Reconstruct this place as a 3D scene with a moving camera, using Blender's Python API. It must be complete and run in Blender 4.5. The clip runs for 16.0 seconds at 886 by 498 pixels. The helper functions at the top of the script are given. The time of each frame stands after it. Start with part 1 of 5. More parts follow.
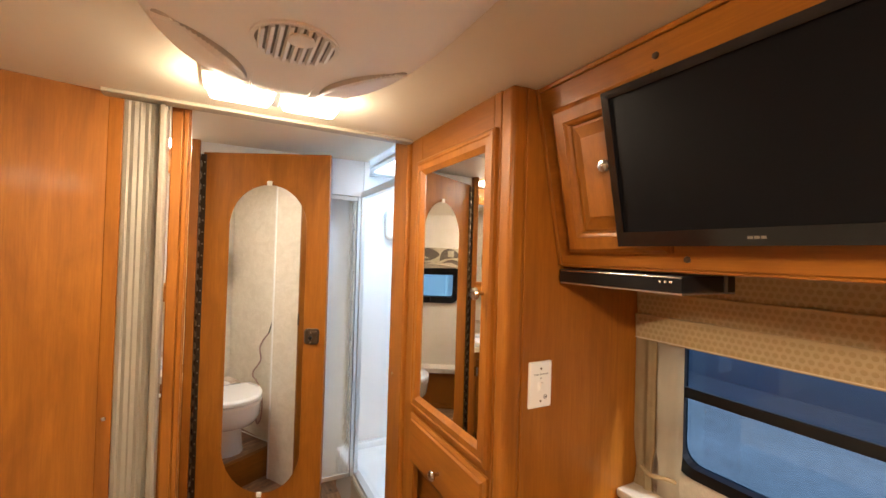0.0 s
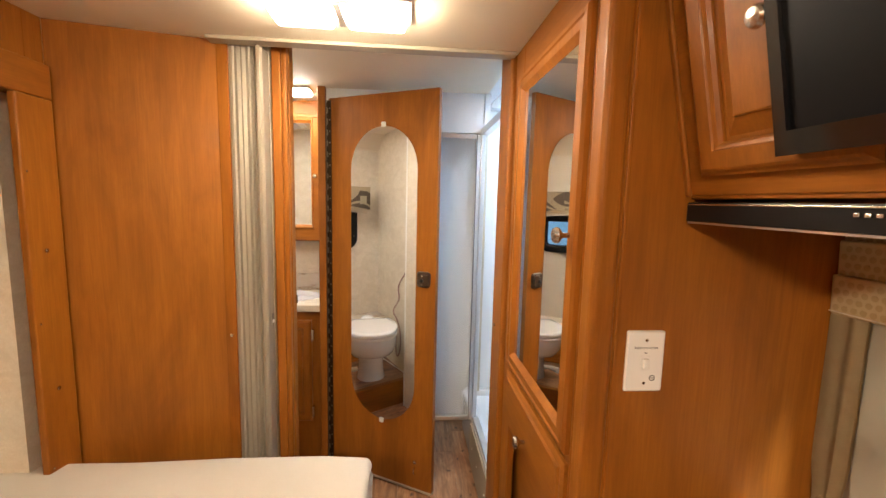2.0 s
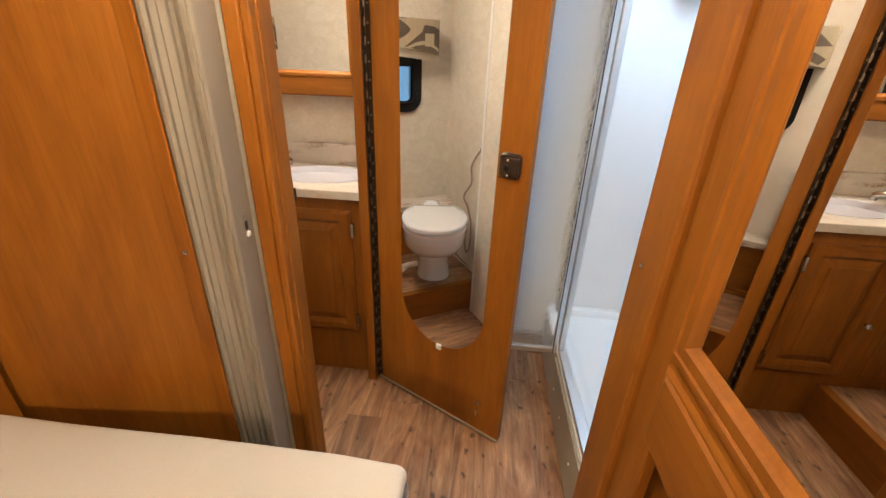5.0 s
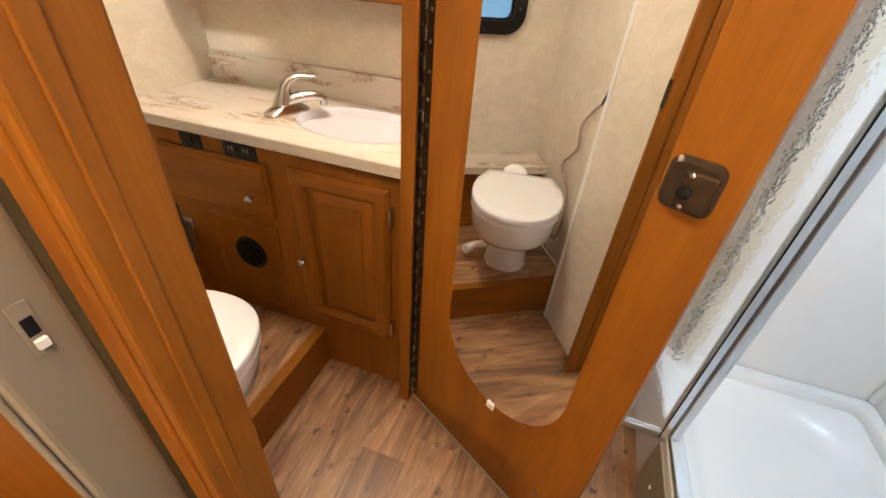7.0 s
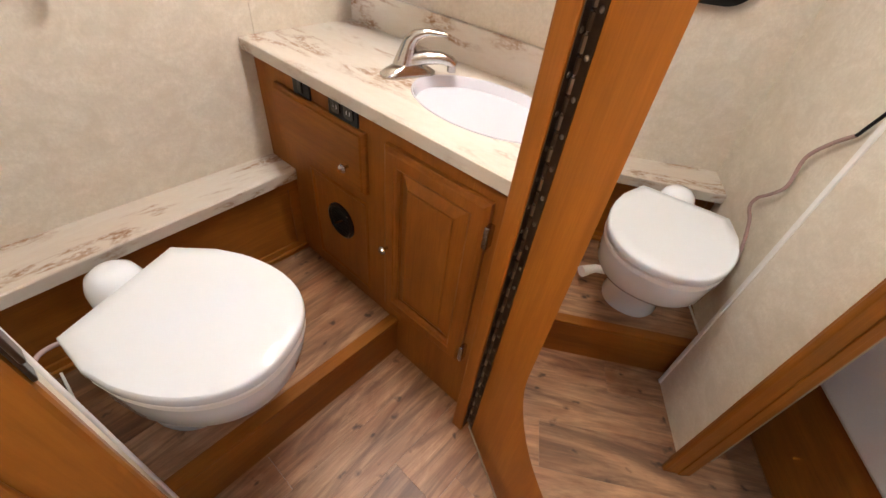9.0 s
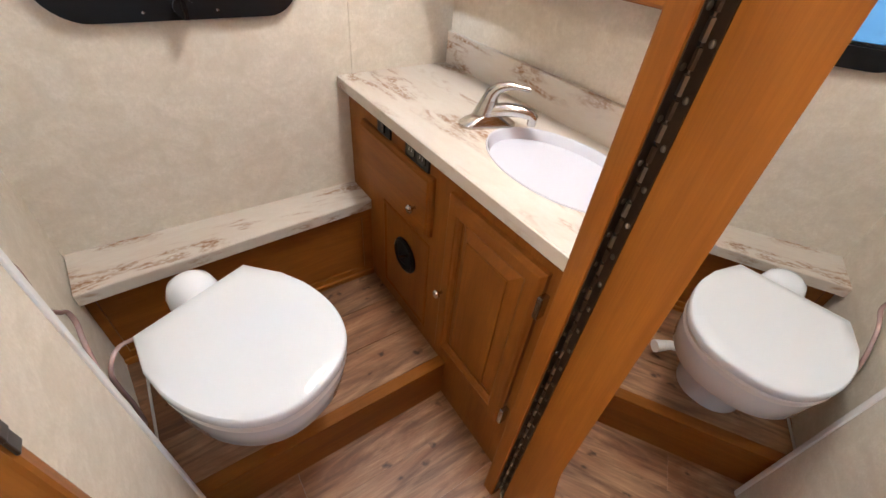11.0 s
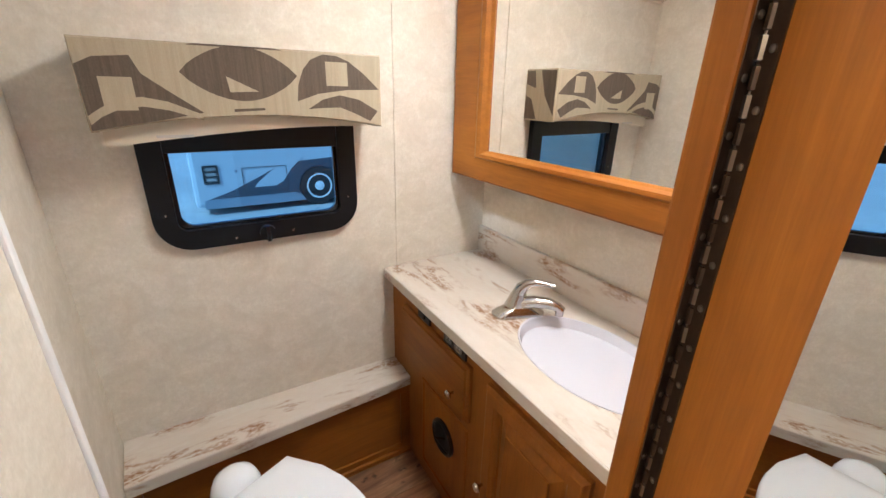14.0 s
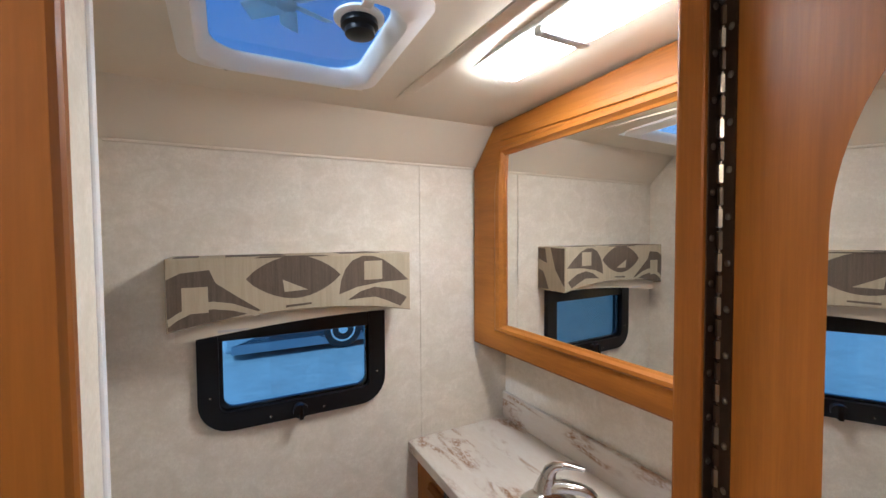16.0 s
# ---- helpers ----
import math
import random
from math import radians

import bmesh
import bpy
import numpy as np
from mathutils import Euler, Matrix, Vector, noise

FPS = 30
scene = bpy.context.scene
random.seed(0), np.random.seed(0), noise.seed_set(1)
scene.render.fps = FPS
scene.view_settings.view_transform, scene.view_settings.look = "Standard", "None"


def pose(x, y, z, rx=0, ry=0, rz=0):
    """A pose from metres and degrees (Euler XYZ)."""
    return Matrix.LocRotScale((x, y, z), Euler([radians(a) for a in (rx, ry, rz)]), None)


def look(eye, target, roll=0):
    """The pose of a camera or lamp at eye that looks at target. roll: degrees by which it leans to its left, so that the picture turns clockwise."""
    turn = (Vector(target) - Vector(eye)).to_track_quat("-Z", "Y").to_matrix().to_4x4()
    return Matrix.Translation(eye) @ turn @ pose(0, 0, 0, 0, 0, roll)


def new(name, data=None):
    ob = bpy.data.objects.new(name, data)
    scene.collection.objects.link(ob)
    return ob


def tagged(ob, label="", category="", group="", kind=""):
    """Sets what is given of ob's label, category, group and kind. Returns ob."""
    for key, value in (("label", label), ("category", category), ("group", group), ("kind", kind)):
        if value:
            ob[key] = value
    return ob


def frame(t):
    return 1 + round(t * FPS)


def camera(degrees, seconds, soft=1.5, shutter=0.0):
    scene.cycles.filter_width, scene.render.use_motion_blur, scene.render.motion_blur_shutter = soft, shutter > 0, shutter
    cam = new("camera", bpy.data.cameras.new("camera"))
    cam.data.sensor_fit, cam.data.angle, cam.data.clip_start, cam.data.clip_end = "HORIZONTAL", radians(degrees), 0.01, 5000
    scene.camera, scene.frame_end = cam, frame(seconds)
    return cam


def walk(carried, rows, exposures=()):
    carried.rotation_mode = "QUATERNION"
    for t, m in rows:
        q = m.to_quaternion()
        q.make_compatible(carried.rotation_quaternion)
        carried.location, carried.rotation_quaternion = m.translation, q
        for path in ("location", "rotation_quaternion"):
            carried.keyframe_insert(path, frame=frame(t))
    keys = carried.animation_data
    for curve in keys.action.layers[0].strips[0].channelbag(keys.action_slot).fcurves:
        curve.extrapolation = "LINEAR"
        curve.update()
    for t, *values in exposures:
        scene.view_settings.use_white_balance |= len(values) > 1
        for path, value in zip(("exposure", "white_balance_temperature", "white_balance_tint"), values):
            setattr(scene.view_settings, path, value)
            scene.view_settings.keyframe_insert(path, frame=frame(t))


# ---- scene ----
cam = camera(94.7, 16.0)
PATH = [
    (0, (0.032, -0.057, 1.485), (0.966, 1.712, 1.513), 1.7),
    (0.5, (0.025, -0.034, 1.485), (0.816, 1.803, 1.488), 1.6),
    (1, (0.085, 0.0, 1.484), (0.686, 1.907, 1.436), 1.7),
    (1.5, (0.195, 0.024, 1.47), (0.59, 1.98, 1.335), 1.6),
    (2, (0.317, 0.056, 1.447), (0.492, 2.034, 1.215), 1.4),
    (2.5, (0.379, 0.11, 1.431), (0.42, 2.073, 1.049), 0.9),
    (3, (0.372, 0.169, 1.403), (0.363, 2.098, 0.874), 0.8),
    (3.5, (0.339, 0.324, 1.378), (0.302, 2.22, 0.741), 1.1),
    (4, (0.329, 0.533, 1.373), (0.288, 2.399, 0.654), 1.5),
    (4.2, (0.325, 0.579, 1.366), (0.274, 2.435, 0.624), 1.7),
    (6.3, (0.286, 1.123, 1.338), (-0.094, 2.784, 0.292), 3.3),
    (6.5, (0.267, 1.187, 1.323), (-0.131, 2.823, 0.244), 3.8),
    (7, (0.234, 1.356, 1.304), (-0.234, 2.919, 0.147), 4.7),
    (7.5, (0.214, 1.437, 1.295), (-0.337, 2.919, 0.07), 5.7),
    (8, (0.193, 1.52, 1.288), (-0.464, 2.913, 0.012), 6.7),
    (8.5, (0.17, 1.599, 1.286), (-0.61, 2.882, -0.036), 7.1),
    (9, (0.146, 1.641, 1.271), (-0.745, 2.822, -0.075), 7.4),
    (11.3, (0.121, 1.727, 1.318), (-1.103, 2.648, 0.032), 5.4),
    (11.5, (0.113, 1.72, 1.322), (-1.132, 2.658, 0.068), 5.3),
    (12, (0.111, 1.721, 1.341), (-1.203, 2.67, 0.168), 4.4),
    (12.5, (0.118, 1.721, 1.365), (-1.275, 2.673, 0.291), 3.4),
    (13, (0.121, 1.714, 1.391), (-1.342, 2.675, 0.422), 2.6),
    (13.5, (0.121, 1.707, 1.432), (-1.404, 2.671, 0.57), 2.0),
    (14, (0.132, 1.706, 1.458), (-1.467, 2.671, 0.741), 1.3),
    (14.5, (0.138, 1.692, 1.482), (-1.522, 2.665, 0.934), 0.7),
    (15, (0.157, 1.682, 1.533), (-1.547, 2.656, 1.15), 0.3),
    (15.5, (0.173, 1.672, 1.563), (-1.568, 2.634, 1.351), -0.2),
    (16, (0.193, 1.662, 1.596), (-1.572, 2.601, 1.522), -0.4),
]
walk(cam, [(t, look(eye, target, roll)) for t, eye, target, roll in PATH], [(0, 0.38, 6300, 10), (4.2, 0.10, 6200, 10), (6.5, 0.30, 6800, 10), (8, 0.40, 6250, 10), (9.2, 0.44, 5600, 10), (11.5, 0.30, 5350, 9), (15, -0.03, 5250, 8), (16, -0.36, 5050, 8)])

# ---- world, daylight, lamps ----
world = bpy.data.worlds.new("sky")
scene.world = world
world.use_nodes = True
wn = world.node_tree.nodes
sky = wn.new("ShaderNodeTexSky")
sky.sky_type, sky.sun_disc = "NISHITA", False
sky.sun_elevation, sky.sun_rotation = radians(40), radians(200)
world.node_tree.links.new(sky.outputs[0], wn["Background"].inputs[0])
wn["Background"].inputs[1].default_value = 0.15
sun = new("sun", bpy.data.lights.new("sun", "SUN"))
sun.data.energy, sun.data.angle, sun.data.color = 4.5, radians(10), (1.0, 0.96, 0.9)
sun.matrix_world = look((3, -8, 8), (0, 0, 0))


# ---- materials ----
def material(name, colour, rough=0.5, metal=0.0, grain=None, spots=None, bump=0.0, coat=0.0, fine=None, **extra):
    """A Principled material. grain, spots, fine: (scale xyz, colour, amount) of stretched, broad and very fine noise."""
    m = bpy.data.materials.new(name)
    m.use_nodes = True
    nt = m.node_tree
    b = nt.nodes["Principled BSDF"]
    b.inputs["Base Color"].default_value = (*colour, 1)
    b.inputs["Roughness"].default_value = rough
    b.inputs["Metallic"].default_value = metal
    b.inputs["Coat Weight"].default_value = coat
    b.inputs["Coat Roughness"].default_value = 0.12
    for key, value in extra.items():
        b.inputs[key.replace("_", " ")].default_value = value
    if not (grain or spots or bump or fine):
        return m
    co = nt.nodes.new("ShaderNodeTexCoord")
    last = None
    heights = []
    for spec in (spots, grain, fine):
        if not spec:
            continue
        scale, tone, amount = spec[:3]
        mp = nt.nodes.new("ShaderNodeMapping")
        mp.inputs["Scale"].default_value = scale
        nt.links.new(co.outputs["Object"], mp.inputs["Vector"])
        nz = nt.nodes.new("ShaderNodeTexNoise")
        nz.inputs["Scale"].default_value, nz.inputs["Detail"].default_value = 1.0, 6.0
        nz.inputs["Roughness"].default_value, nz.inputs["Distortion"].default_value = 0.62, spec[3] if len(spec) > 3 else 0.4
        nt.links.new(mp.outputs[0], nz.inputs["Vector"])
        rp = nt.nodes.new("ShaderNodeMapRange")
        rp.inputs["From Min"].default_value, rp.inputs["From Max"].default_value = 0.38, 0.66
        rp.inputs["To Max"].default_value = amount
        nt.links.new(nz.outputs["Fac"], rp.inputs["Value"])
        mx = nt.nodes.new("ShaderNodeMix")
        mx.data_type = "RGBA"
        mx.inputs["B"].default_value = (*tone, 1)
        if last:
            nt.links.new(last, mx.inputs["A"])
        else:
            mx.inputs["A"].default_value = (*colour, 1)
        nt.links.new(rp.outputs[0], mx.inputs["Factor"])
        last = mx.outputs["Result"]
        heights.append(nz.outputs["Fac"])
    if last:
        nt.links.new(last, b.inputs["Base Color"])
    if bump:
        bp = nt.nodes.new("ShaderNodeBump")
        bp.inputs["Strength"].default_value, bp.inputs["Distance"].default_value = bump, 0.004
        if heights:
            nt.links.new(heights[-1], bp.inputs["Height"])
        else:
            nz = nt.nodes.new("ShaderNodeTexNoise")
            nz.inputs["Scale"].default_value = 60
            nt.links.new(co.outputs["Object"], nz.inputs["Vector"])
            nt.links.new(nz.outputs["Fac"], bp.inputs["Height"])
        nt.links.new(bp.outputs[0], b.inputs["Normal"])
    return m


def vary(m, low=0.7, high=1.2):
    """Vary the colour from object to object."""
    nt = m.node_tree
    b = nt.nodes["Principled BSDF"]
    link = b.inputs["Base Color"].links[0]
    source = link.from_socket
    info = nt.nodes.new("ShaderNodeObjectInfo")
    rg = nt.nodes.new("ShaderNodeMapRange")
    rg.inputs["To Min"].default_value, rg.inputs["To Max"].default_value = low, high
    nt.links.new(info.outputs["Random"], rg.inputs["Value"])
    hs = nt.nodes.new("ShaderNodeHueSaturation")
    nt.links.new(rg.outputs[0], hs.inputs["Value"])
    nt.links.new(source, hs.inputs["Color"])
    nt.links.new(hs.outputs[0], b.inputs["Base Color"])
    return m


CHERRY, CHERRY_DARK = (0.315, 0.111, 0.011), (0.138, 0.042, 0.005)
wood = material("cherry_wood", CHERRY, 0.46, grain=((38, 38, 2.2), CHERRY_DARK, 0.27, 1.3), spots=((7, 7, 1.8), (0.190, 0.060, 0.007), 0.72, 0.9), fine=((260, 260, 9), (0.11, 0.034, 0.005), 0.20, 0.3), bump=0.03, coat=0.02, Specular_IOR_Level=0.2)
wood_x = material("cherry_wood_crosswise", CHERRY, 0.46, grain=((2.2, 38, 38), CHERRY_DARK, 0.27, 1.3), spots=((1.8, 7, 7), (0.190, 0.060, 0.007), 0.72, 0.9), fine=((9, 260, 260), (0.11, 0.034, 0.005), 0.20, 0.3), bump=0.03, coat=0.02, Specular_IOR_Level=0.2)
wood_y = material("cherry_wood_lengthwise", CHERRY, 0.46, grain=((38, 2.2, 38), CHERRY_DARK, 0.27, 1.3), spots=((7, 1.8, 7), (0.190, 0.060, 0.007), 0.72, 0.9), fine=((260, 9, 260), (0.11, 0.034, 0.005), 0.20, 0.3), bump=0.03, coat=0.02, Specular_IOR_Level=0.2)
wallpaper = material("cream_wallpaper", (0.74, 0.68, 0.57), 0.7, grain=((70, 70, 85), (0.60, 0.53, 0.42), 0.5), spots=((11, 11, 15), (0.60, 0.535, 0.42), 0.8, 0.9), fine=((240, 240, 140), (0.54, 0.475, 0.37), 0.35), bump=0.10)
# white basin; the lavender tint carries the bowl's shading in its colour
basin_white = material("shade_tinted_white_acrylic", (0.61, 0.605, 0.655), 0.15, coat=0.4)
ceiling_vinyl = material("cream_ceiling_vinyl", (0.68, 0.605, 0.475), 0.6, spots=((3, 3, 3), (0.64, 0.56, 0.43), 0.5), bump=0.02)
white_plastic = material("white_plastic", (0.78, 0.77, 0.74), 0.35, spots=((6, 6, 6), (0.72, 0.71, 0.67), 0.4))
shower_white = material("white_shower_wall", (0.80, 0.81, 0.82), 0.25, spots=((4, 4, 4), (0.76, 0.77, 0.79), 0.4))
ceramic = material("white_ceramic", (0.78, 0.80, 0.81), 0.12, coat=0.5)


def veined(name, along):
    """Cream laminate with sparse, broken brown veins drawn out along one axis."""
    stretch = lambda a, b: tuple(a if k == along else b for k in range(3))
    m = material(name, (0.60, 0.545, 0.46), 0.3, grain=(stretch(4, 15), (0.55, 0.465, 0.375), 0.55, 1.6), spots=(stretch(2, 6), (0.62, 0.58, 0.52), 0.6, 1.2), fine=(stretch(40, 120), (0.52, 0.43, 0.34), 0.22, 0.6), coat=0.3)
    nt = m.node_tree
    b = nt.nodes["Principled BSDF"]
    source = b.inputs["Base Color"].links[0].from_socket
    co = nt.nodes.new("ShaderNodeTexCoord")

    def noise_range(scale, lo, hi, distort, detail):
        mp, nz, rg = nt.nodes.new("ShaderNodeMapping"), nt.nodes.new("ShaderNodeTexNoise"), nt.nodes.new("ShaderNodeMapRange")
        mp.inputs["Scale"].default_value = scale
        mp.inputs["Location"].default_value = (1.7, 0.4, 3.1)
        nz.inputs["Scale"].default_value, nz.inputs["Detail"].default_value, nz.inputs["Distortion"].default_value = 1.0, detail, distort
        rg.inputs["From Min"].default_value, rg.inputs["From Max"].default_value = lo, hi
        nt.links.new(co.outputs["Object"], mp.inputs["Vector"])
        nt.links.new(mp.outputs[0], nz.inputs["Vector"])
        nt.links.new(nz.outputs["Fac"], rg.inputs["Value"])
        return rg.outputs[0]

    def times(a, c):
        mt = nt.nodes.new("ShaderNodeMath")
        mt.operation = "MULTIPLY"
        nt.links.new(a, mt.inputs[0])
        nt.links.new(c, mt.inputs[1])
        return mt.outputs[0]

    veins = times(times(noise_range(stretch(2.4, 7.5), 0.47, 0.57, 1.2, 3.0), noise_range(stretch(4, 13), 0.44, 0.57, 2.2, 6.0)), noise_range(stretch(70, 130), 0.30, 0.58, 0.5, 3.0))
    mx = nt.nodes.new("ShaderNodeMix")
    mx.data_type = "RGBA"
    mx.inputs["B"].default_value = (0.26, 0.128, 0.045, 1)
    nt.links.new(veins, mx.inputs["Factor"])
    nt.links.new(source, mx.inputs["A"])
    nt.links.new(mx.outputs["Result"], b.inputs["Base Color"])
    return m


laminate = veined("marbled_laminate", 1)
laminate_x = veined("marbled_laminate_crosswise", 0)
plank_wood = vary(material("vinyl_plank", (0.30, 0.135, 0.058), 0.42, grain=((10, 1.3, 10), (0.085, 0.036, 0.016), 0.72, 3.4), spots=((4.5, 1.7, 4.5), (0.50, 0.29, 0.150), 0.9, 2.4), fine=((110, 6, 110), (0.075, 0.032, 0.015), 0.32, 0.8), bump=0.05), 0.82, 1.2)
def knots(m, scale, tone):
    """Sparse dark knots, drawn out along the plank."""
    nt = m.node_tree
    b = nt.nodes["Principled BSDF"]
    source = b.inputs["Base Color"].links[0].from_socket
    co, mp, vo = nt.nodes.new("ShaderNodeTexCoord"), nt.nodes.new("ShaderNodeMapping"), nt.nodes.new("ShaderNodeTexVoronoi")
    wob, add = nt.nodes.new("ShaderNodeTexNoise"), nt.nodes.new("ShaderNodeMixRGB")
    mp.inputs["Scale"].default_value = scale
    wob.inputs["Scale"].default_value = 22.0
    add.blend_type, add.inputs["Fac"].default_value = "ADD", 0.06
    info, off = nt.nodes.new("ShaderNodeObjectInfo"), nt.nodes.new("ShaderNodeVectorMath")
    off.operation = "ADD"
    nt.links.new(co.outputs["Object"], add.inputs["Color1"])
    nt.links.new(co.outputs["Object"], wob.inputs["Vector"])
    nt.links.new(wob.outputs["Color"], add.inputs["Color2"])
    nt.links.new(add.outputs[0], off.inputs[0])
    nt.links.new(info.outputs["Location"], off.inputs[1])
    nt.links.new(off.outputs[0], mp.inputs["Vector"])
    nt.links.new(mp.outputs[0], vo.inputs["Vector"])
    rp, mx = nt.nodes.new("ShaderNodeMapRange"), nt.nodes.new("ShaderNodeMix")
    rp.inputs["From Min"].default_value, rp.inputs["From Max"].default_value = 0.06, 0.20
    rp.inputs["To Min"].default_value, rp.inputs["To Max"].default_value = 0.85, 0.0
    mx.data_type = "RGBA"
    mx.inputs["B"].default_value = (*tone, 1)
    nt.links.new(vo.outputs["Distance"], rp.inputs["Value"])
    nt.links.new(rp.outputs[0], mx.inputs["Factor"])
    nt.links.new(source, mx.inputs["A"])
    nt.links.new(mx.outputs["Result"], b.inputs["Base Color"])
    return m


def shift_by_object(m):
    """Give each plank its own stretch of the grain."""
    nt = m.node_tree
    co = next(n for n in nt.nodes if n.type == "TEX_COORD")
    info, off = nt.nodes.new("ShaderNodeObjectInfo"), nt.nodes.new("ShaderNodeVectorMath")
    off.operation = "MULTIPLY_ADD"
    off.inputs[1].default_value = (1, 1, 1)
    sc = nt.nodes.new("ShaderNodeVectorMath")
    sc.operation = "SCALE"
    sc.inputs[3].default_value = 7.3
    nt.links.new(info.outputs["Location"], sc.inputs[0])
    for link in list(co.outputs["Object"].links):
        nt.links.new(off.outputs[0], link.to_socket)
    nt.links.new(co.outputs["Object"], off.inputs[0])
    nt.links.new(sc.outputs[0], off.inputs[2])
    return m


knots(shift_by_object(plank_wood), (3.6, 2.2, 3.6), (0.030, 0.015, 0.009))
hinge_metal = material("worn_hinge_metal", (0.30, 0.26, 0.21), 0.30, 1.0)
post_grey = material("greyish_beige_post", (0.25, 0.215, 0.165), 0.45, spots=((4, 4, 2), (0.21, 0.18, 0.135), 0.5))
chrome = material("brushed_nickel", (0.56, 0.53, 0.49), 0.24, 1.0, grain=((90, 90, 90), (0.50, 0.47, 0.43), 0.5))
shroud_white = material("warm_white_shroud_plastic", (0.82, 0.795, 0.755), 0.45, spots=((6, 6, 6), (0.78, 0.75, 0.71), 0.4))
aluminium = material("satin_aluminium", (0.70, 0.71, 0.72), 0.3, 1.0, grain=((200, 200, 6), (0.6, 0.61, 0.62), 0.4))
bronze = material("dark_bronze", (0.050, 0.031, 0.019), 0.36, 0.6, spots=((40, 40, 40), (0.085, 0.052, 0.03), 0.6))
black = material("black_plastic", (0.007, 0.007, 0.008), 0.32, Specular_IOR_Level=0.25)
screen_black = material("dark_screen", (0.004, 0.004, 0.005), 0.4, Specular_IOR_Level=0.12)
black_gloss = material("black_gloss", (0.006, 0.006, 0.007), 0.12, coat=0.3)
mirror_glass = material("mirror_silver", (0.90, 0.90, 0.88), 0.0, 1.0)
bedding = material("cream_bed_cover", (0.52, 0.485, 0.425), 0.85, grain=((420, 420, 420), (0.45, 0.41, 0.345), 0.5), spots=((7, 7, 7), (0.49, 0.45, 0.385), 0.6), bump=0.12, Sheen_Weight=0.2)
curtain_cloth = material("gold_patterned_cloth", (0.46, 0.36, 0.20), 0.85, spots=((30, 30, 30), (0.40, 0.30, 0.16), 0.5), bump=0.1)
lining = material("ivory_lining", (0.62, 0.55, 0.42), 0.8, spots=((12, 12, 12), (0.57, 0.50, 0.38), 0.5))
accordion_cloth = material("taupe_pleated_cloth", (0.56, 0.51, 0.41), 0.75, grain=((90, 90, 5), (0.46, 0.41, 0.32), 0.5), bump=0.08)
beige_trim = material("beige_plastic_trim", (0.35, 0.305, 0.235), 0.45, spots=((4, 4, 2), (0.31, 0.27, 0.20), 0.5))
print_beige = material("beige_woven_cloth", (0.40, 0.335, 0.225), 0.85, grain=((110, 110, 5), (0.28, 0.22, 0.135), 0.5), fine=((600, 600, 300), (0.27, 0.21, 0.13), 0.4), bump=0.12)
print_brown = material("brown_woven_cloth", (0.085, 0.060, 0.038), 0.85, grain=((150, 150, 6), (0.15, 0.110, 0.072), 0.6), fine=((600, 600, 300), (0.045, 0.03, 0.02), 0.4), bump=0.12)
rubber = material("tyre_rubber", (0.02, 0.02, 0.021), 0.7)
concrete = material("concrete", (0.48, 0.48, 0.47), 0.8, grain=((6, 6, 6), (0.26, 0.26, 0.25), 0.5), spots=((0.7, 0.7, 0.7), (0.28, 0.28, 0.27), 0.6))
coach_white = material("white_coach_paint", (0.52, 0.53, 0.54), 0.25, coat=0.5)
coach_dark = material("dark_grey_coach_paint", (0.05, 0.06, 0.08), 0.25, coat=0.5)
coach_grey = material("grey_coach_paint", (0.25, 0.28, 0.32), 0.25, coat=0.5)


def glowing(name, colour, strength):
    m = bpy.data.materials.new(name)
    m.use_nodes = True
    b = m.node_tree.nodes["Principled BSDF"]
    b.inputs["Base Color"].default_value = (0.8, 0.8, 0.78, 1)
    b.inputs["Emission Color"].default_value, b.inputs["Emission Strength"].default_value = (*colour, 1), strength
    return m


warm_diffuser = glowing("lit_warm_diffuser", (1.0, 0.80, 0.56), 98.0)
# glow of the unseen rear lamp, added to brighten the bedroom
rear_fill = glowing("unseen_rear_fill_glow", (1.0, 0.80, 0.56), 235.0)
bath_diffuser = glowing("lit_white_diffuser", (1.0, 0.89, 0.74), 84.0)
# emits a sky-blue glow that stands in for daylight
skylight_acrylic = glowing("daylight_glow_acrylic", (0.60, 0.79, 1.0), 9.5)


def glass_material(name, colour, rough, bump=0.0, scale=60.0, through_part=1.0):
    m = bpy.data.materials.new(name)
    m.use_nodes = True
    nt = m.node_tree
    b = nt.nodes["Principled BSDF"]
    b.inputs["Base Color"].default_value = (*colour, 1)
    b.inputs["Roughness"].default_value, b.inputs["Transmission Weight"].default_value, b.inputs["IOR"].default_value = rough, through_part, 1.45
    if bump:
        co, nz, bp = nt.nodes.new("ShaderNodeTexCoord"), nt.nodes.new("ShaderNodeTexNoise"), nt.nodes.new("ShaderNodeBump")
        nz.inputs["Scale"].default_value, nz.inputs["Detail"].default_value = scale, 2.0
        bp.inputs["Strength"].default_value, bp.inputs["Distance"].default_value = bump, 0.01
        nt.links.new(co.outputs["Object"], nz.inputs["Vector"])
        nt.links.new(nz.outputs["Fac"], bp.inputs["Height"])
        nt.links.new(bp.outputs[0], b.inputs["Normal"])
    return m


tinted_glass = glass_material("blue_tinted_glass", (0.34, 0.68, 1.0), 0.0)
privacy_glass = glass_material("dark_privacy_glass", (0.19, 0.32, 0.50), 0.0)
vent_acrylic = glass_material("blue_vent_acrylic", (0.34, 0.62, 0.95), 0.05)
rain_glass = glass_material("textured_shower_glass", (0.95, 0.98, 1.0), 0.02, 0.10, 95.0, 0.92)


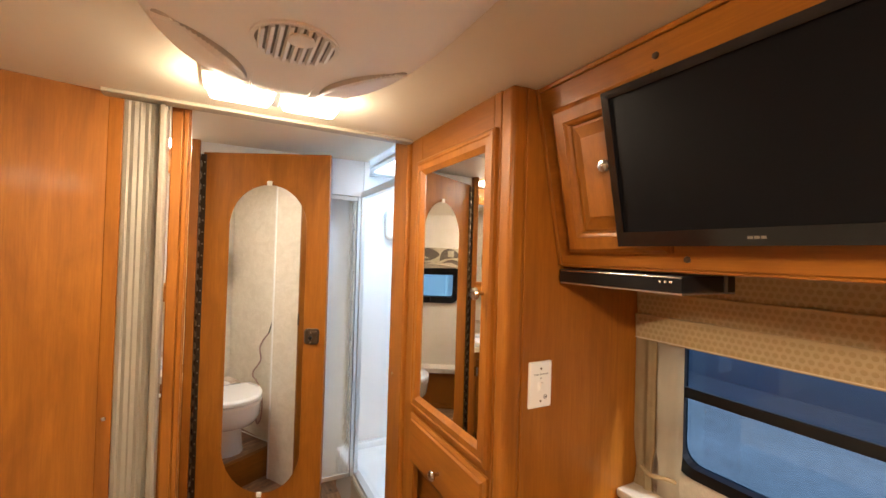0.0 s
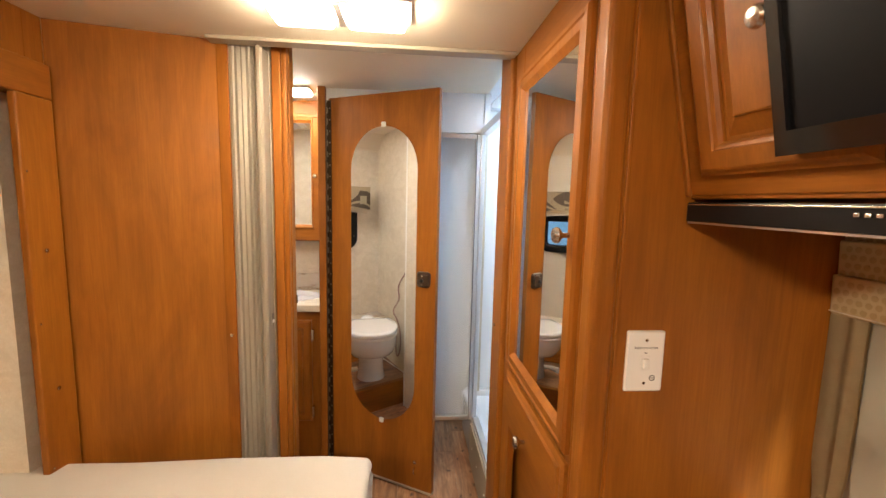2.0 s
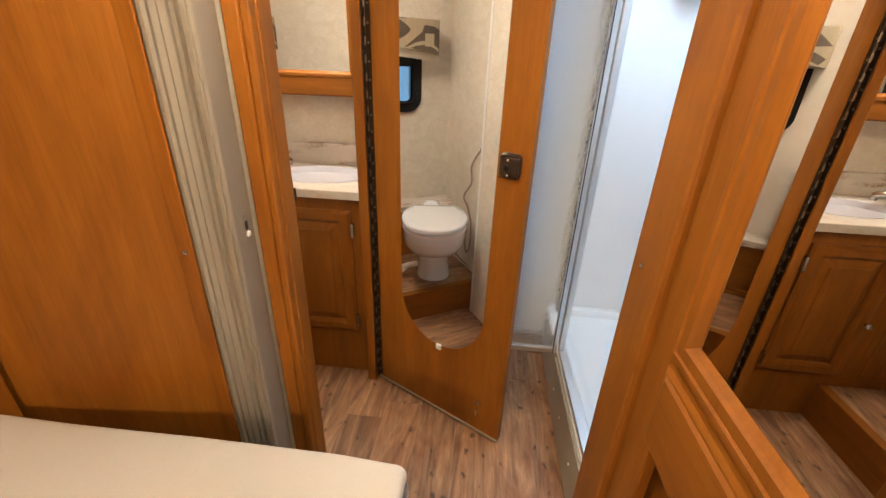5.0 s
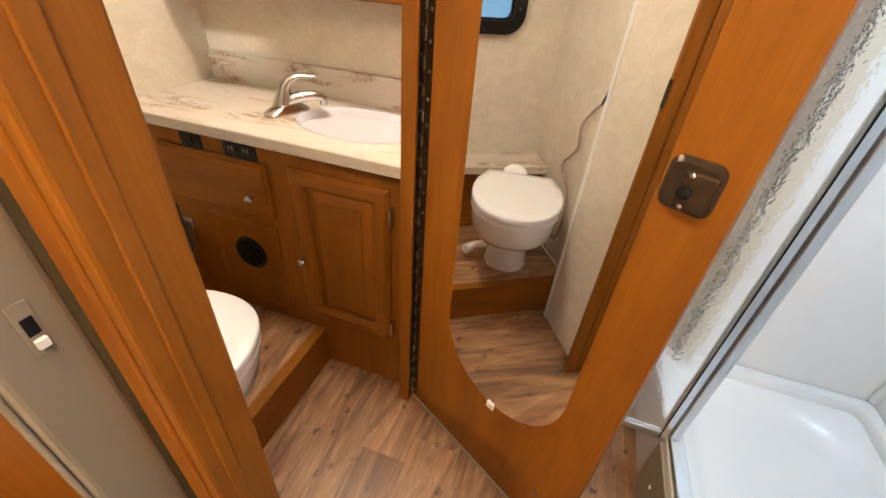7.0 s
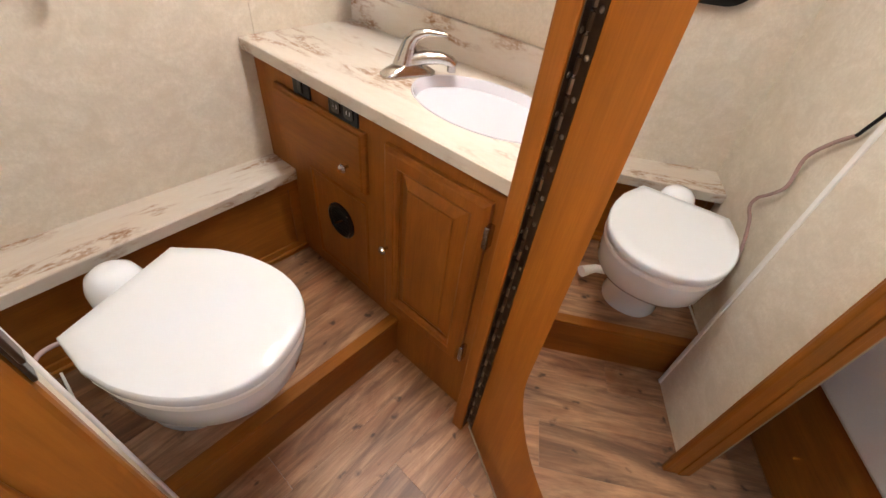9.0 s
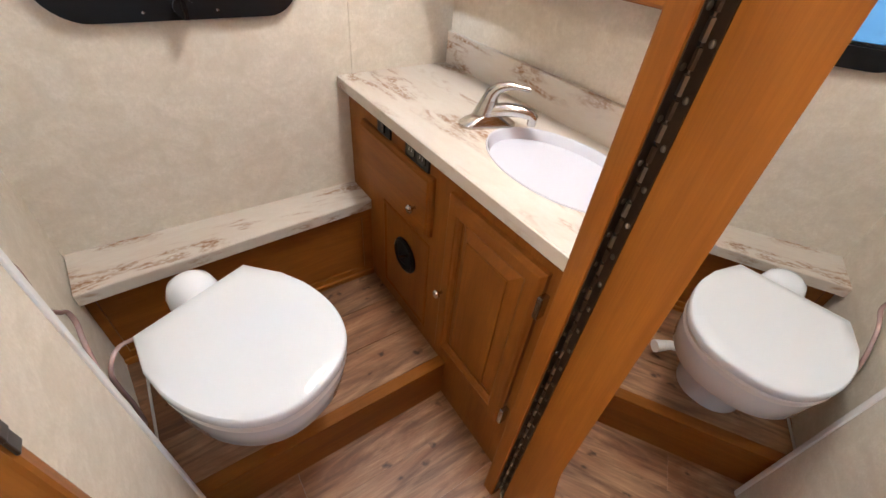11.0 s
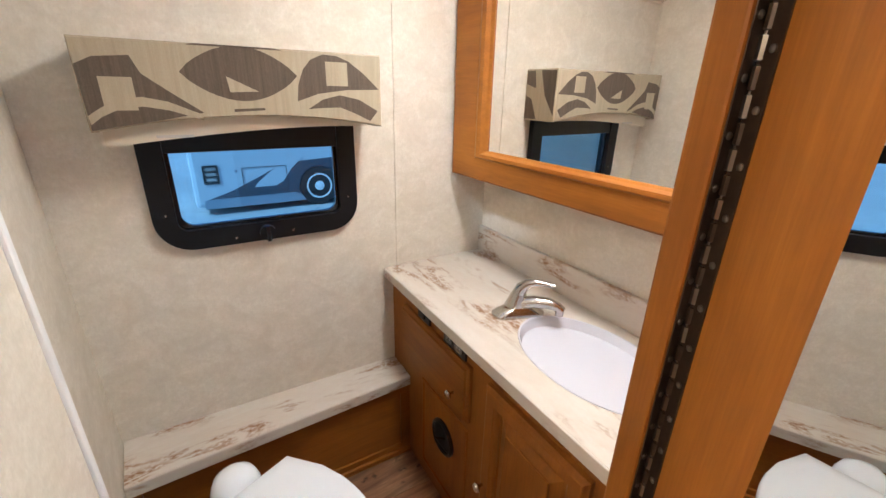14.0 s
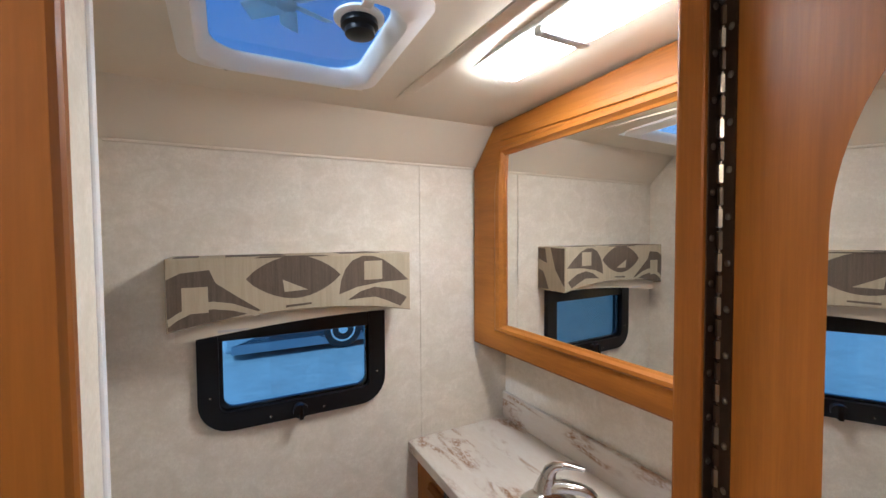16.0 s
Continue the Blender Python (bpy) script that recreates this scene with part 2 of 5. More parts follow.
# ---- mesh helpers ----
def part(name, bm, mat, parent=None, label="", smooth=False):
    """Link a bmesh, built in world coordinates, as one mesh object under its thing or part."""
    me = bpy.data.meshes.new(name)
    bmesh.ops.recalc_face_normals(bm, faces=bm.faces)
    bm.to_mesh(me)
    bm.free()
    me.materials.append(mat)
    if smooth:
        for p in me.polygons:
            p.use_smooth = True
        me.set_sharp_from_angle(angle=radians(38))
    ob = new(name, me)
    if parent:
        ob.parent = parent
        ob.matrix_parent_inverse = Matrix.Translation(-origin_of(parent))
    if label:
        tagged(ob, label)
    return ob


def origin_of(ob):
    return ob.location.copy() if ob.type == "EMPTY" else Vector((0, 0, 0))


def thing(name, x, y, z, label, category, group="", kind=""):
    ob = new(name)
    ob.location = (x, y, z)
    ob.empty_display_size = 0.05
    return tagged(ob, label, category, group, kind)


def setting(name, bm, mat, label, category, smooth=False):
    return tagged(part(name, bm, mat, None, "", smooth), label, category, "", "structure")


def box(x0, x1, y0, y1, z0, z1, bevel=0.0, segments=2, bm=None):
    own = bmesh.new()
    bmesh.ops.create_cube(own, size=1, matrix=Matrix.LocRotScale(((x0 + x1) / 2, (y0 + y1) / 2, (z0 + z1) / 2), None, (x1 - x0, y1 - y0, z1 - z0)))
    if bevel:
        bmesh.ops.bevel(own, geom=own.edges[:], offset=bevel, segments=segments, profile=0.5, affect="EDGES")
    return joined(own, bm)


def joined(own, bm):
    if bm is None:
        return own
    me = bpy.data.meshes.new("tmp")
    own.to_mesh(me)
    own.free()
    bm.from_mesh(me)
    bpy.data.meshes.remove(me)
    return bm


def plane_map(o, u, v):
    """Local (u, v, n) to the world: the origin o, the ways u and v, and n = u x v."""
    u, v = Vector(u).normalized(), Vector(v).normalized()
    n = u.cross(v)
    return Matrix(((u.x, v.x, n.x, o[0]), (u.y, v.y, n.y, o[1]), (u.z, v.z, n.z, o[2]), (0, 0, 0, 1)))


def obox(m, u0, u1, v0, v1, n0, n1, bevel=0.0, bm=None):
    own = box(u0, u1, v0, v1, n0, n1, bevel)
    own.transform(m)
    return joined(own, bm)


def rounded(u0, u1, v0, v1, r, seg=8, rv=None):
    """The outline of a rectangle with rounded corners."""
    rv = rv or r
    pts = []
    for cu, cv, a0 in ((u1 - r, v1 - rv, 0), (u0 + r, v1 - rv, 90), (u0 + r, v0 + rv, 180), (u1 - r, v0 + rv, 270)):
        for i in range(seg + 1):
            a = radians(a0 + 90 * i / seg)
            pts.append((cu + r * math.cos(a), cv + rv * math.sin(a)))
    return pts


def stack(m, loops, cap_first=True, cap_last=True, bm=None):
    """Join outlines of equal length, each (points, n), into one skin."""
    own = bmesh.new()
    rings = [[own.verts.new(m @ Vector((u, v, n))) for u, v in pts] for pts, n in loops]
    k = len(rings[0])
    for a, b in zip(rings, rings[1:]):
        for i in range(k):
            own.faces.new((a[i], a[(i + 1) % k], b[(i + 1) % k], b[i]))
    if cap_first:
        own.faces.new(rings[0][::-1])
    if cap_last:
        own.faces.new(rings[-1])
    return joined(own, bm)


def rect(u0, u1, v0, v1, inset=0.0):
    return [(u0 + inset, v0 + inset), (u1 - inset, v0 + inset), (u1 - inset, v1 - inset), (u0 + inset, v1 - inset)]


def lathe(m, profile, seg=16, bm=None, sx=1.0, sy=1.0):
    """Turn (radius, height) about the local n axis."""
    loops = [([(r * sx * math.cos(2 * math.pi * i / seg), r * sy * math.sin(2 * math.pi * i / seg)) for i in range(seg)], h) for r, h in profile]
    return stack(m, loops, bm=bm)


def tube(points, radius, seg=8, bm=None):
    """A round bar along points."""
    own = bmesh.new()
    rings = []
    pts = [Vector(p) for p in points]
    radii = radius if isinstance(radius, (list, tuple)) else [radius] * len(pts)
    side = None
    for i, p in enumerate(pts):
        way = (pts[min(i + 1, len(pts) - 1)] - pts[max(i - 1, 0)]).normalized()
        if side is None:
            side = way.orthogonal().normalized()
        side = (side - way * side.dot(way)).normalized()
        up = way.cross(side)
        rings.append([own.verts.new(p + radii[i] * (math.cos(2 * math.pi * k / seg) * side + math.sin(2 * math.pi * k / seg) * up)) for k in range(seg)])
    for a, b in zip(rings, rings[1:]):
        for i in range(seg):
            own.faces.new((a[i], a[(i + 1) % seg], b[(i + 1) % seg], b[i]))
    own.faces.new(rings[0][::-1])
    own.faces.new(rings[-1])
    return joined(own, bm)


def smooth_path(points, n=5):
    """A Catmull-Rom line through points."""
    ps = [Vector(p) for p in points]
    ps = [2 * ps[0] - ps[1]] + ps + [2 * ps[-1] - ps[-2]]
    out = []
    for a, b, c, d in zip(ps, ps[1:], ps[2:], ps[3:]):
        for i in range(n):
            t = i / n
            out.append(0.5 * (2 * b + (c - a) * t + (2 * a - 5 * b + 4 * c - d) * t * t + (3 * b - a - 3 * c + d) * t ** 3))
    return out + [ps[-2]]


def frame_mesh(m, outer, hole, n0, n1, bm=None):
    """A flat ring between two outlines of equal length, with thickness."""
    own = bmesh.new()
    loops = [[own.verts.new(m @ Vector((u, v, n))) for u, v in pts] for pts, n in ((outer, n0), (outer, n1), (hole, n1), (hole, n0))]
    k = len(outer)
    for a, b in zip(loops, loops[1:] + loops[:1]):
        for i in range(k):
            own.faces.new((a[i], a[(i + 1) % k], b[(i + 1) % k], b[i]))
    return joined(own, bm)


def knob(m, parent, size=1.0):
    s = size
    return part("knob", lathe(m, [(0.005 * s, 0), (0.0045 * s, 0.010 * s), (0.006 * s, 0.013 * s), (0.0135 * s, 0.018 * s), (0.0155 * s, 0.023 * s), (0.012 * s, 0.029 * s), (0.004 * s, 0.031 * s)], 18), chrome, parent, "brushed nickel knob", True)


def screw(m, parent, r=0.004, name="screw"):
    return part(name, lathe(m, [(r, 0), (r, r * 0.4), (r * 0.5, r * 0.7)], 10), chrome, parent, "", True)


def raised_door(name, m, u0, u1, v0, v1, parent, stile=0.055, thick=0.021, mat=None, mat_panel=None, label=""):
    """A framed cabinet door with a raised panel."""
    o = rect(u0, u1, v0, v1)
    hole = rect(u0, u1, v0, v1, stile)
    loops = [(o, 0), (o, thick - 0.009), (rect(u0, u1, v0, v1, 0.004), thick - 0.007), (rect(u0, u1, v0, v1, 0.009), thick - 0.002), (rect(u0, u1, v0, v1, 0.013), thick), (rect(u0, u1, v0, v1, stile - 0.012), thick), (rect(u0, u1, v0, v1, stile - 0.010), thick - 0.003), (rect(u0, u1, v0, v1, stile - 0.004), thick - 0.006), (hole, thick - 0.012), (hole, 0)]
    d = part(name, stack(m, loops, False, False), mat or wood, parent, label)
    i = stile
    pl = [(rect(u0, u1, v0, v1, i + 0.0005), 0.002), (rect(u0, u1, v0, v1, i + 0.0005), thick - 0.0165), (rect(u0, u1, v0, v1, i + 0.007), thick - 0.0165), (rect(u0, u1, v0, v1, i + 0.034), thick - 0.006), (rect(u0, u1, v0, v1, i + 0.0345), thick - 0.002), (rect(u0, u1, v0, v1, i + 0.037), thick - 0.001)]
    part("raised_panel", stack(m, pl), mat_panel or wood, d)
    return d


def slab_front(name, m, u0, u1, v0, v1, parent, thick=0.018, edge=0.014, mat=None, label=""):
    """A plain drawer front with a shaped edge."""
    loops = [(rect(u0, u1, v0, v1), 0), (rect(u0, u1, v0, v1), thick * 0.45), (rect(u0, u1, v0, v1, edge * 0.5), thick * 0.7), (rect(u0, u1, v0, v1, edge * 0.7), thick * 0.72), (rect(u0, u1, v0, v1, edge), thick)]
    return part(name, stack(m, loops), mat or wood_y, parent, label)


# ---- the large structure ----
def walls(boxes, mat, name, label):
    bm = bmesh.new()
    for b in boxes:
        box(*b, bm=bm)
    return setting(name, bm, mat, label, "wall")


floor = setting("floor", box(-2.1, 1.5, -1.0, 2.70, -0.06, -0.004), concrete, "brown wood-look vinyl plank floor with knots", "floor")
# west bathroom wall with its window opening
walls([(-1.125, -1.085, 1.35, 1.62, 0, 1.835), (-1.125, -1.085, 2.08, 2.66, 0, 1.835), (-1.125, -1.085, 1.62, 2.08, 0, 1.085), (-1.125, -1.085, 1.62, 2.08, 1.44, 1.835)], wallpaper, "wall_west", "cream mottled wallpapered bathroom wall with a window")
walls([(-1.085, -0.13, 2.615, 2.655, 0, 2.02)], wallpaper, "wall_north", "cream mottled wallpapered wall behind the vanity")
bm = stack(Matrix.Identity(4), [([(-1.125, 1.350), (-0.72, 1.372), (-0.41, 1.437), (-0.41, 1.457), (-1.125, 1.386)], 0), ([(-1.125, 1.350), (-0.72, 1.372), (-0.41, 1.437), (-0.41, 1.457), (-1.125, 1.386)], 2.02)])
setting("wall_south", bm, wallpaper, "cream mottled wallpapered wall beside the toilet", "wall")
walls([(-0.125, -0.095, 2.24, 2.655, 0, 2.02)], wood, "wall_vanity_end", "cherry wood partition at the vanity end")
walls([(-0.095, 0.80, 2.655, 2.70, 0, 2.02)], shower_white, "wall_hall_end", "white wall closing the hall behind the shower door")
walls([(0.705, 0.735, 2.20, 2.519, 1.80, 2.02)], shower_white, "wall_shower_return", "white shower return above the enclosure")
walls([(0.7475, 0.790, 2.521, 2.654, 0.243, 2.0)], lining, "wall_hall_side", "ivory wall edge behind the shower door")
walls([(-0.095, 0.704, 2.205, 2.225, 1.80, 2.02)], shower_white, "wall_shower_soffit", "white soffit above the open shower door")
setting("trim_shower_edge", box(0.737, 0.747, 2.517, 2.529, 0.243, 2.0), black, "dark rubber edge of the shower wall", "trim")
walls([(1.346, 1.48, 1.626, 2.576, 0, 1.999)], shower_white, "wall_shower_east", "glossy white moulded shower wall")
walls([(0.8005, 1.48, 2.577, 2.70, 0, 1.999)], shower_white, "wall_shower_north", "glossy white moulded shower wall")
walls([(0.72, 1.44, 1.585, 1.625, 0, 2.02)], shower_white, "wall_shower_south", "glossy white moulded shower wall")
# bedroom: panel beside the folding door, slide-out opening, east wall with window, rear wall
PANEL = [(-0.715, 1.358), (-0.275, 1.453), (-0.275, 1.463), (-0.715, 1.368)]
setting("wall_panel", stack(Matrix.Identity(4), [(PANEL, 0), (PANEL, 1.96)]), wood, "cherry wood veneer wall panel beside the bed", "wall")
walls([(-0.76, -0.716, 1.30, 1.358, 0, 1.93), (-0.76, -0.716, -1.0, 1.299, 1.706, 1.93)], wood, "wall_slide_surround", "cherry wood surround of the bed slide-out")
walls([(-2.0, -0.762, 1.25, 1.29, 0, 1.93), (-2.04, -2.0, -1.0, 1.29, 0, 1.93)], wallpaper, "wall_slide_out", "cream wallpapered slide-out wall behind the bed")
walls([(1.215, 1.255, -1.0, -0.62, 0, 1.93), (1.215, 1.255, 0.69, 0.787, 0, 1.93), (1.215, 1.255, -0.62, 0.69, 0, 0.88), (1.215, 1.255, -0.62, 0.69, 1.40, 1.93)], wallpaper, "wall_east", "cream wallpapered bedroom wall with a window")
walls([(-2.04, 1.255, -1.04, -1.0, 0, 1.95)], wood, "wall_rear", "cherry wood bedroom rear wall")


def ceiling_bath():
    bm = bmesh.new()
    box(-0.96, -0.84, 1.35, 2.66, 0, 0.03, bm=bm)
    box(-0.48, 0.72, 1.35, 2.66, 0, 0.03, bm=bm)
    box(-0.84, -0.48, 1.35, 1.62, 0, 0.03, bm=bm)
    box(-0.84, -0.48, 1.98, 2.66, 0, 0.03, bm=bm)
    for v in bm.verts:
        v.co.z += 1.955 + min(0.045, (v.co.x + 0.96) * 0.07)
    return setting("ceiling_bath", bm, ceiling_vinyl, "cream vinyl bathroom ceiling with a roof vent", "ceiling")


ceiling_bath()
bm = bmesh.new()
for y0, y1 in ((1.35, 2.66),):
    vs = [bm.verts.new(p) for p in ((-1.085, y0, 1.835), (-0.955, y0, 1.957), (-0.955, y1, 1.957), (-1.085, y1, 1.835), (-1.11, y0, 1.86), (-0.96, y0, 1.99), (-0.96, y1, 1.99), (-1.11, y1, 1.86))]
    for f in ((0, 1, 2, 3), (4, 5, 6, 7), (0, 1, 5, 4), (1, 2, 6, 5), (2, 3, 7, 6), (3, 0, 4, 7)):
        bm.faces.new([vs[i] for i in f])
setting("ceiling_cove", bm, ceiling_vinyl, "sloping cream ceiling cove above the wall", "ceiling")
bm = box(0.72, 1.46, 1.58, 1.76, 2.0, 2.03)
box(0.72, 1.46, 2.44, 2.70, 2.0, 2.03, bm=bm)
box(0.72, 0.80, 1.76, 2.44, 2.0, 2.03, bm=bm)
box(1.32, 1.46, 1.76, 2.44, 2.0, 2.03, bm=bm)
setting("ceiling_shower", bm, shower_white, "white shower ceiling round a skylight", "ceiling")
CEIL = [(-2.04, -1.04), (1.26, -1.04), (1.26, 1.46), (-0.275, 1.46), (-0.275, 1.454), (-0.715, 1.360), (-2.04, 1.360)]
setting("ceiling_bedroom", stack(Matrix.Identity(4), [(CEIL, 1.93), (CEIL, 1.96)]), ceiling_vinyl, "cream vinyl bedroom ceiling", "ceiling")
setting("trim_header", box(-0.30, 0.66, 1.405, 1.455, 1.918, 1.93, 0.003), beige_trim, "thin beige track across the ceiling for the folding door", "trim")
setting("trim_header_wall", box(-0.30, 0.72, 1.46, 1.475, 1.93, 2.03), ceiling_vinyl, "short cream step in the ceiling", "trim")
setting("trim_ceiling_batten", box(-0.955, -0.2, 2.075, 2.105, 1.962, 1.967, 0.001), ceiling_vinyl, "slim cream batten over the ceiling joint", "trim")
setting("trim_wall_batten", box(-1.0845, -1.081, 2.250, 2.258, 0.885, 1.835, 0.0008), wallpaper, "slim cream batten over the wall joint", "trim")

# jamb of the bathroom door and the hinge post
bm = box(-0.107, -0.090, 1.505, 1.588, 0, 1.995, 0.005)
box(-0.139, -0.107, 1.503, 1.556, 0, 1.995, 0.005, 3, bm=bm)
box(-0.0915, -0.0865, 1.527, 1.545, 0.003, 1.992, 0.0022, 3, bm=bm)
setting("trim_jamb", bm, wood, "cherry wood bathroom door jamb", "trim")
sp = part("strike_plate", box(-0.104, -0.0925, 1.5878, 1.5905, 1.035, 1.105, 0.001), bronze, bpy.data.objects["trim_jamb"], "dark bronze strike plate")
part("strike_lip", box(-0.1005, -0.0885, 1.5905, 1.5935, 1.055, 1.085, 0.001), bronze, sp)
setting("trim_hinge_post", box(-0.132, -0.095, 2.172, 2.239, 0, 1.995, 0.004), wood, "cherry wood hinge post", "trim")
setting("trim_shower_post", box(0.650, 0.715, 1.435, 1.583, 0, 1.995, 0.010), wood, "cherry wood post between wardrobe and shower", "trim")
screw(plane_map((0.650, 1.528, 0.99), (0, -1, 0), (0, 0, 1)), bpy.data.objects["trim_shower_post"], 0.006)

# slide-out trim round the bed opening
trim = thing("trim_slide_out", -0.70, 1.29, 0, "cherry wood casing round the slide-out opening", "trim", "", "structure")
part("casing", box(-0.715, -0.695, 1.235, 1.35, 0.0, 1.704, 0.004), wood, trim)
part("casing", box(-0.715, -0.694, -0.95, 1.35, 1.705, 1.80, 0.004), wood_y, trim)
for z in (0.876, 1.282):
    screw(plane_map((-0.695, 1.288, z), (0, 1, 0), (0, 0, 1)), trim, 0.006)
for z in (0.45, 0.88, 1.30):
    screw(plane_map((-0.695, 1.25, z + 0.2), (0, 1, 0), (0, 0, 1)), trim, 0.003)

# ---- bedroom things ----
# wardrobe with a mirror door and a drawer
wardrobe = thing("wardrobe", 0.95, 1.1, 0, "tall cherry wood wardrobe with a mirror door and one drawer", "wardrobe")
part("side_panel", box(0.70, 1.25, 0.787, 0.807, 0, 1.93), wood, wardrobe)
part("corner_post", box(0.664, 0.715, 0.780, 0.835, 0, 1.93, 0.014, 4), wood, wardrobe, "rounded corner post")
part("edge_bead", box(0.716, 0.724, 0.783, 0.788, 0, 1.93, 0.002), wood, wardrobe)
part("face_frame", box(0.668, 0.69, 0.835, 0.868, 0, 1.93, 0.003), wood, wardrobe)
part("face_frame", box(0.668, 0.69, 1.335, 1.434, 0, 1.93, 0.003), wood, wardrobe)
part("top_rail", box(0.668, 0.69, 0.868, 1.335, 1.82, 1.93, 0.003), wood_y, wardrobe)
part("middle_rail", box(0.669, 0.69, 0.868, 1.335, 0.87, 0.93, 0.003), wood_y, wardrobe)
part("kick_panel", box(0.705, 0.72, 0.80, 1.434, 0, 0.72), wood_y, wardrobe)
part("back_panel", box(0.72, 0.73, 0.81, 1.434, 0.70, 1.92), wood, wardrobe)
wm = plane_map((0.668, 1.350, 0), (0, -1, 0), (0, 0, 1))
U = 0.505
md = [(rect(0, U, 0.915, 1.832), 0), (rect(0, U, 0.915, 1.832), 0.010), (rect(0, U, 0.915, 1.832, 0.006), 0.017), (rect(0, U, 0.915, 1.832, 0.016), 0.018), (rect(0, U, 0.915, 1.832, 0.020), 0.015), (rect(0, U, 0.915, 1.832, 0.040), 0.016), (rect(0, U, 0.915, 1.832, 0.046), 0.011), (rect(0, U, 0.915, 1.832, 0.056), 0.004), (rect(0, U, 0.915, 1.832, 0.056), 0.0)]
mdoor = part("mirror_door", stack(wm, md, False, False), wood, wardrobe)
part("mirror", obox(wm, 0.0565, U - 0.0565, 0.9715, 1.7755, 0.001, 0.0035), mirror_glass, mdoor, "clear rectangular mirror")
knob(plane_map((0.650, 0.874, 1.383), (0, -1, 0), (0, 0, 1)), mdoor, 1.15)
dr = slab_front("drawer_front", wm, 0, U, 0.715, 0.892, wardrobe, 0.018, 0.02)
knob(plane_map((0.650, 1.10, 0.785), (0, -1, 0), (0, 0, 1)), dr, 1.1)
part("drawer_box", box(0.69, 1.1, 0.88, 1.33, 0.73, 0.86), wood, wardrobe)

# wall switch plate
plate = thing("light_switch", 0.78, 0.785, 1.147, "white plastic wall switch plate on the wardrobe side", "switch")
pm = plane_map((0.742, 0.787, 1.086), (1, 0, 0), (0, 0, 1))
part("plate", stack(pm, [(rounded(0, 0.077, 0, 0.122, 0.004, 3), 0), (rounded(0, 0.077, 0, 0.122, 0.004, 3), 0.003), (rounded(0.003, 0.074, 0.003, 0.119, 0.003, 3), 0.006)]), white_plastic, plate)
part("toggle", obox(pm, 0.033, 0.044, 0.047, 0.068, 0.006, 0.013, 0.002), white_plastic, plate)
part("collar", obox(pm, 0.029, 0.048, 0.043, 0.073, 0.006, 0.0075, 0.0005), white_plastic, plate)
for v in (0.018, 0.104):
    screw(pm @ Matrix.Translation((0.0385, v, 0.006)), plate, 0.003)
part("symbol", frame_mesh(pm @ Matrix.Translation((0.055, 0.028, 0)), [(0.006 * math.cos(i * 0.5236), 0.006 * math.sin(i * 0.5236)) for i in range(12)], [(0.0045 * math.cos(i * 0.5236), 0.0045 * math.sin(i * 0.5236)) for i in range(12)], 0.0058, 0.0064), black, plate)
part("symbol", obox(pm, 0.0515, 0.0585, 0.0272, 0.0288, 0.0058, 0.0064), black, plate)


def lettering(text, m, size, parent, mat, name="lettering"):
    c = bpy.data.curves.new(name, "FONT")
    c.body, c.size, c.align_x, c.align_y, c.extrude = text, size, "CENTER", "CENTER", 0.0002
    tmp = new(name, c)
    me = bpy.data.meshes.new_from_object(tmp.evaluated_get(bpy.context.evaluated_depsgraph_get()))
    bpy.data.objects.remove(tmp)
    bm = bmesh.new()
    bm.from_mesh(me)
    bm.transform(m)
    return part(name, bm, mat, parent)


lettering("SLIDE OUT ROOM", pm @ Matrix.Translation((0.0385, 0.0885, 0.0062)), 0.0058, plate, black)
lettering("IN", pm @ Matrix.Translation((0.0385, 0.0785, 0.0062)), 0.005, plate, black)

# overhead cabinet with a slanting front
over = thing("overhead_cabinet", 1.0, 0.1, 1.468, "cherry wood overhead cabinet with a slanting front", "cabinet")
FX0, FZ0, FX1, FZ1 = 0.842, 1.468, 0.745, 1.929
fm = plane_map((FX0, 0.786, FZ0), (0, -1, 0), (FX1 - FX0, 0, FZ1 - FZ0))
FH = math.hypot(FX1 - FX0, FZ1 - FZ0)
part("front", obox(fm, 0, 1.75, 0, FH, -0.02, 0, 0.003), wood_y, over)
part("bottom", box(FX0 + 0.004, 1.214, -0.96, 0.786, FZ0 - 0.006, FZ0 + 0.012, 0.003), wood_y, over)
part("end_bead", obox(fm, 0, 0.012, 0, FH, 0, 0.008, 0.003), wood, over)
part("top_bead", obox(fm, 0.012, 1.75, FH - 0.014, FH - 0.002, 0, 0.008, 0.003), wood_y, over)
d = raised_door("door", fm @ Matrix.Translation((0, 0, 0.0005)), 0.055, 0.33, 0.035, 0.40, over, 0.052)
knob(fm @ Matrix.Translation((0.217, 0.235, 0.018)), d, 1.0)
for u, v in ((0.335, 0.425), (0.355, 0.022)):
    part("bolt", lathe(fm @ Matrix.Translation((u, v, 0)), [(0.007, 0), (0.006, 0.004), (0.002, 0.005)], 10), bronze, over, "", True)

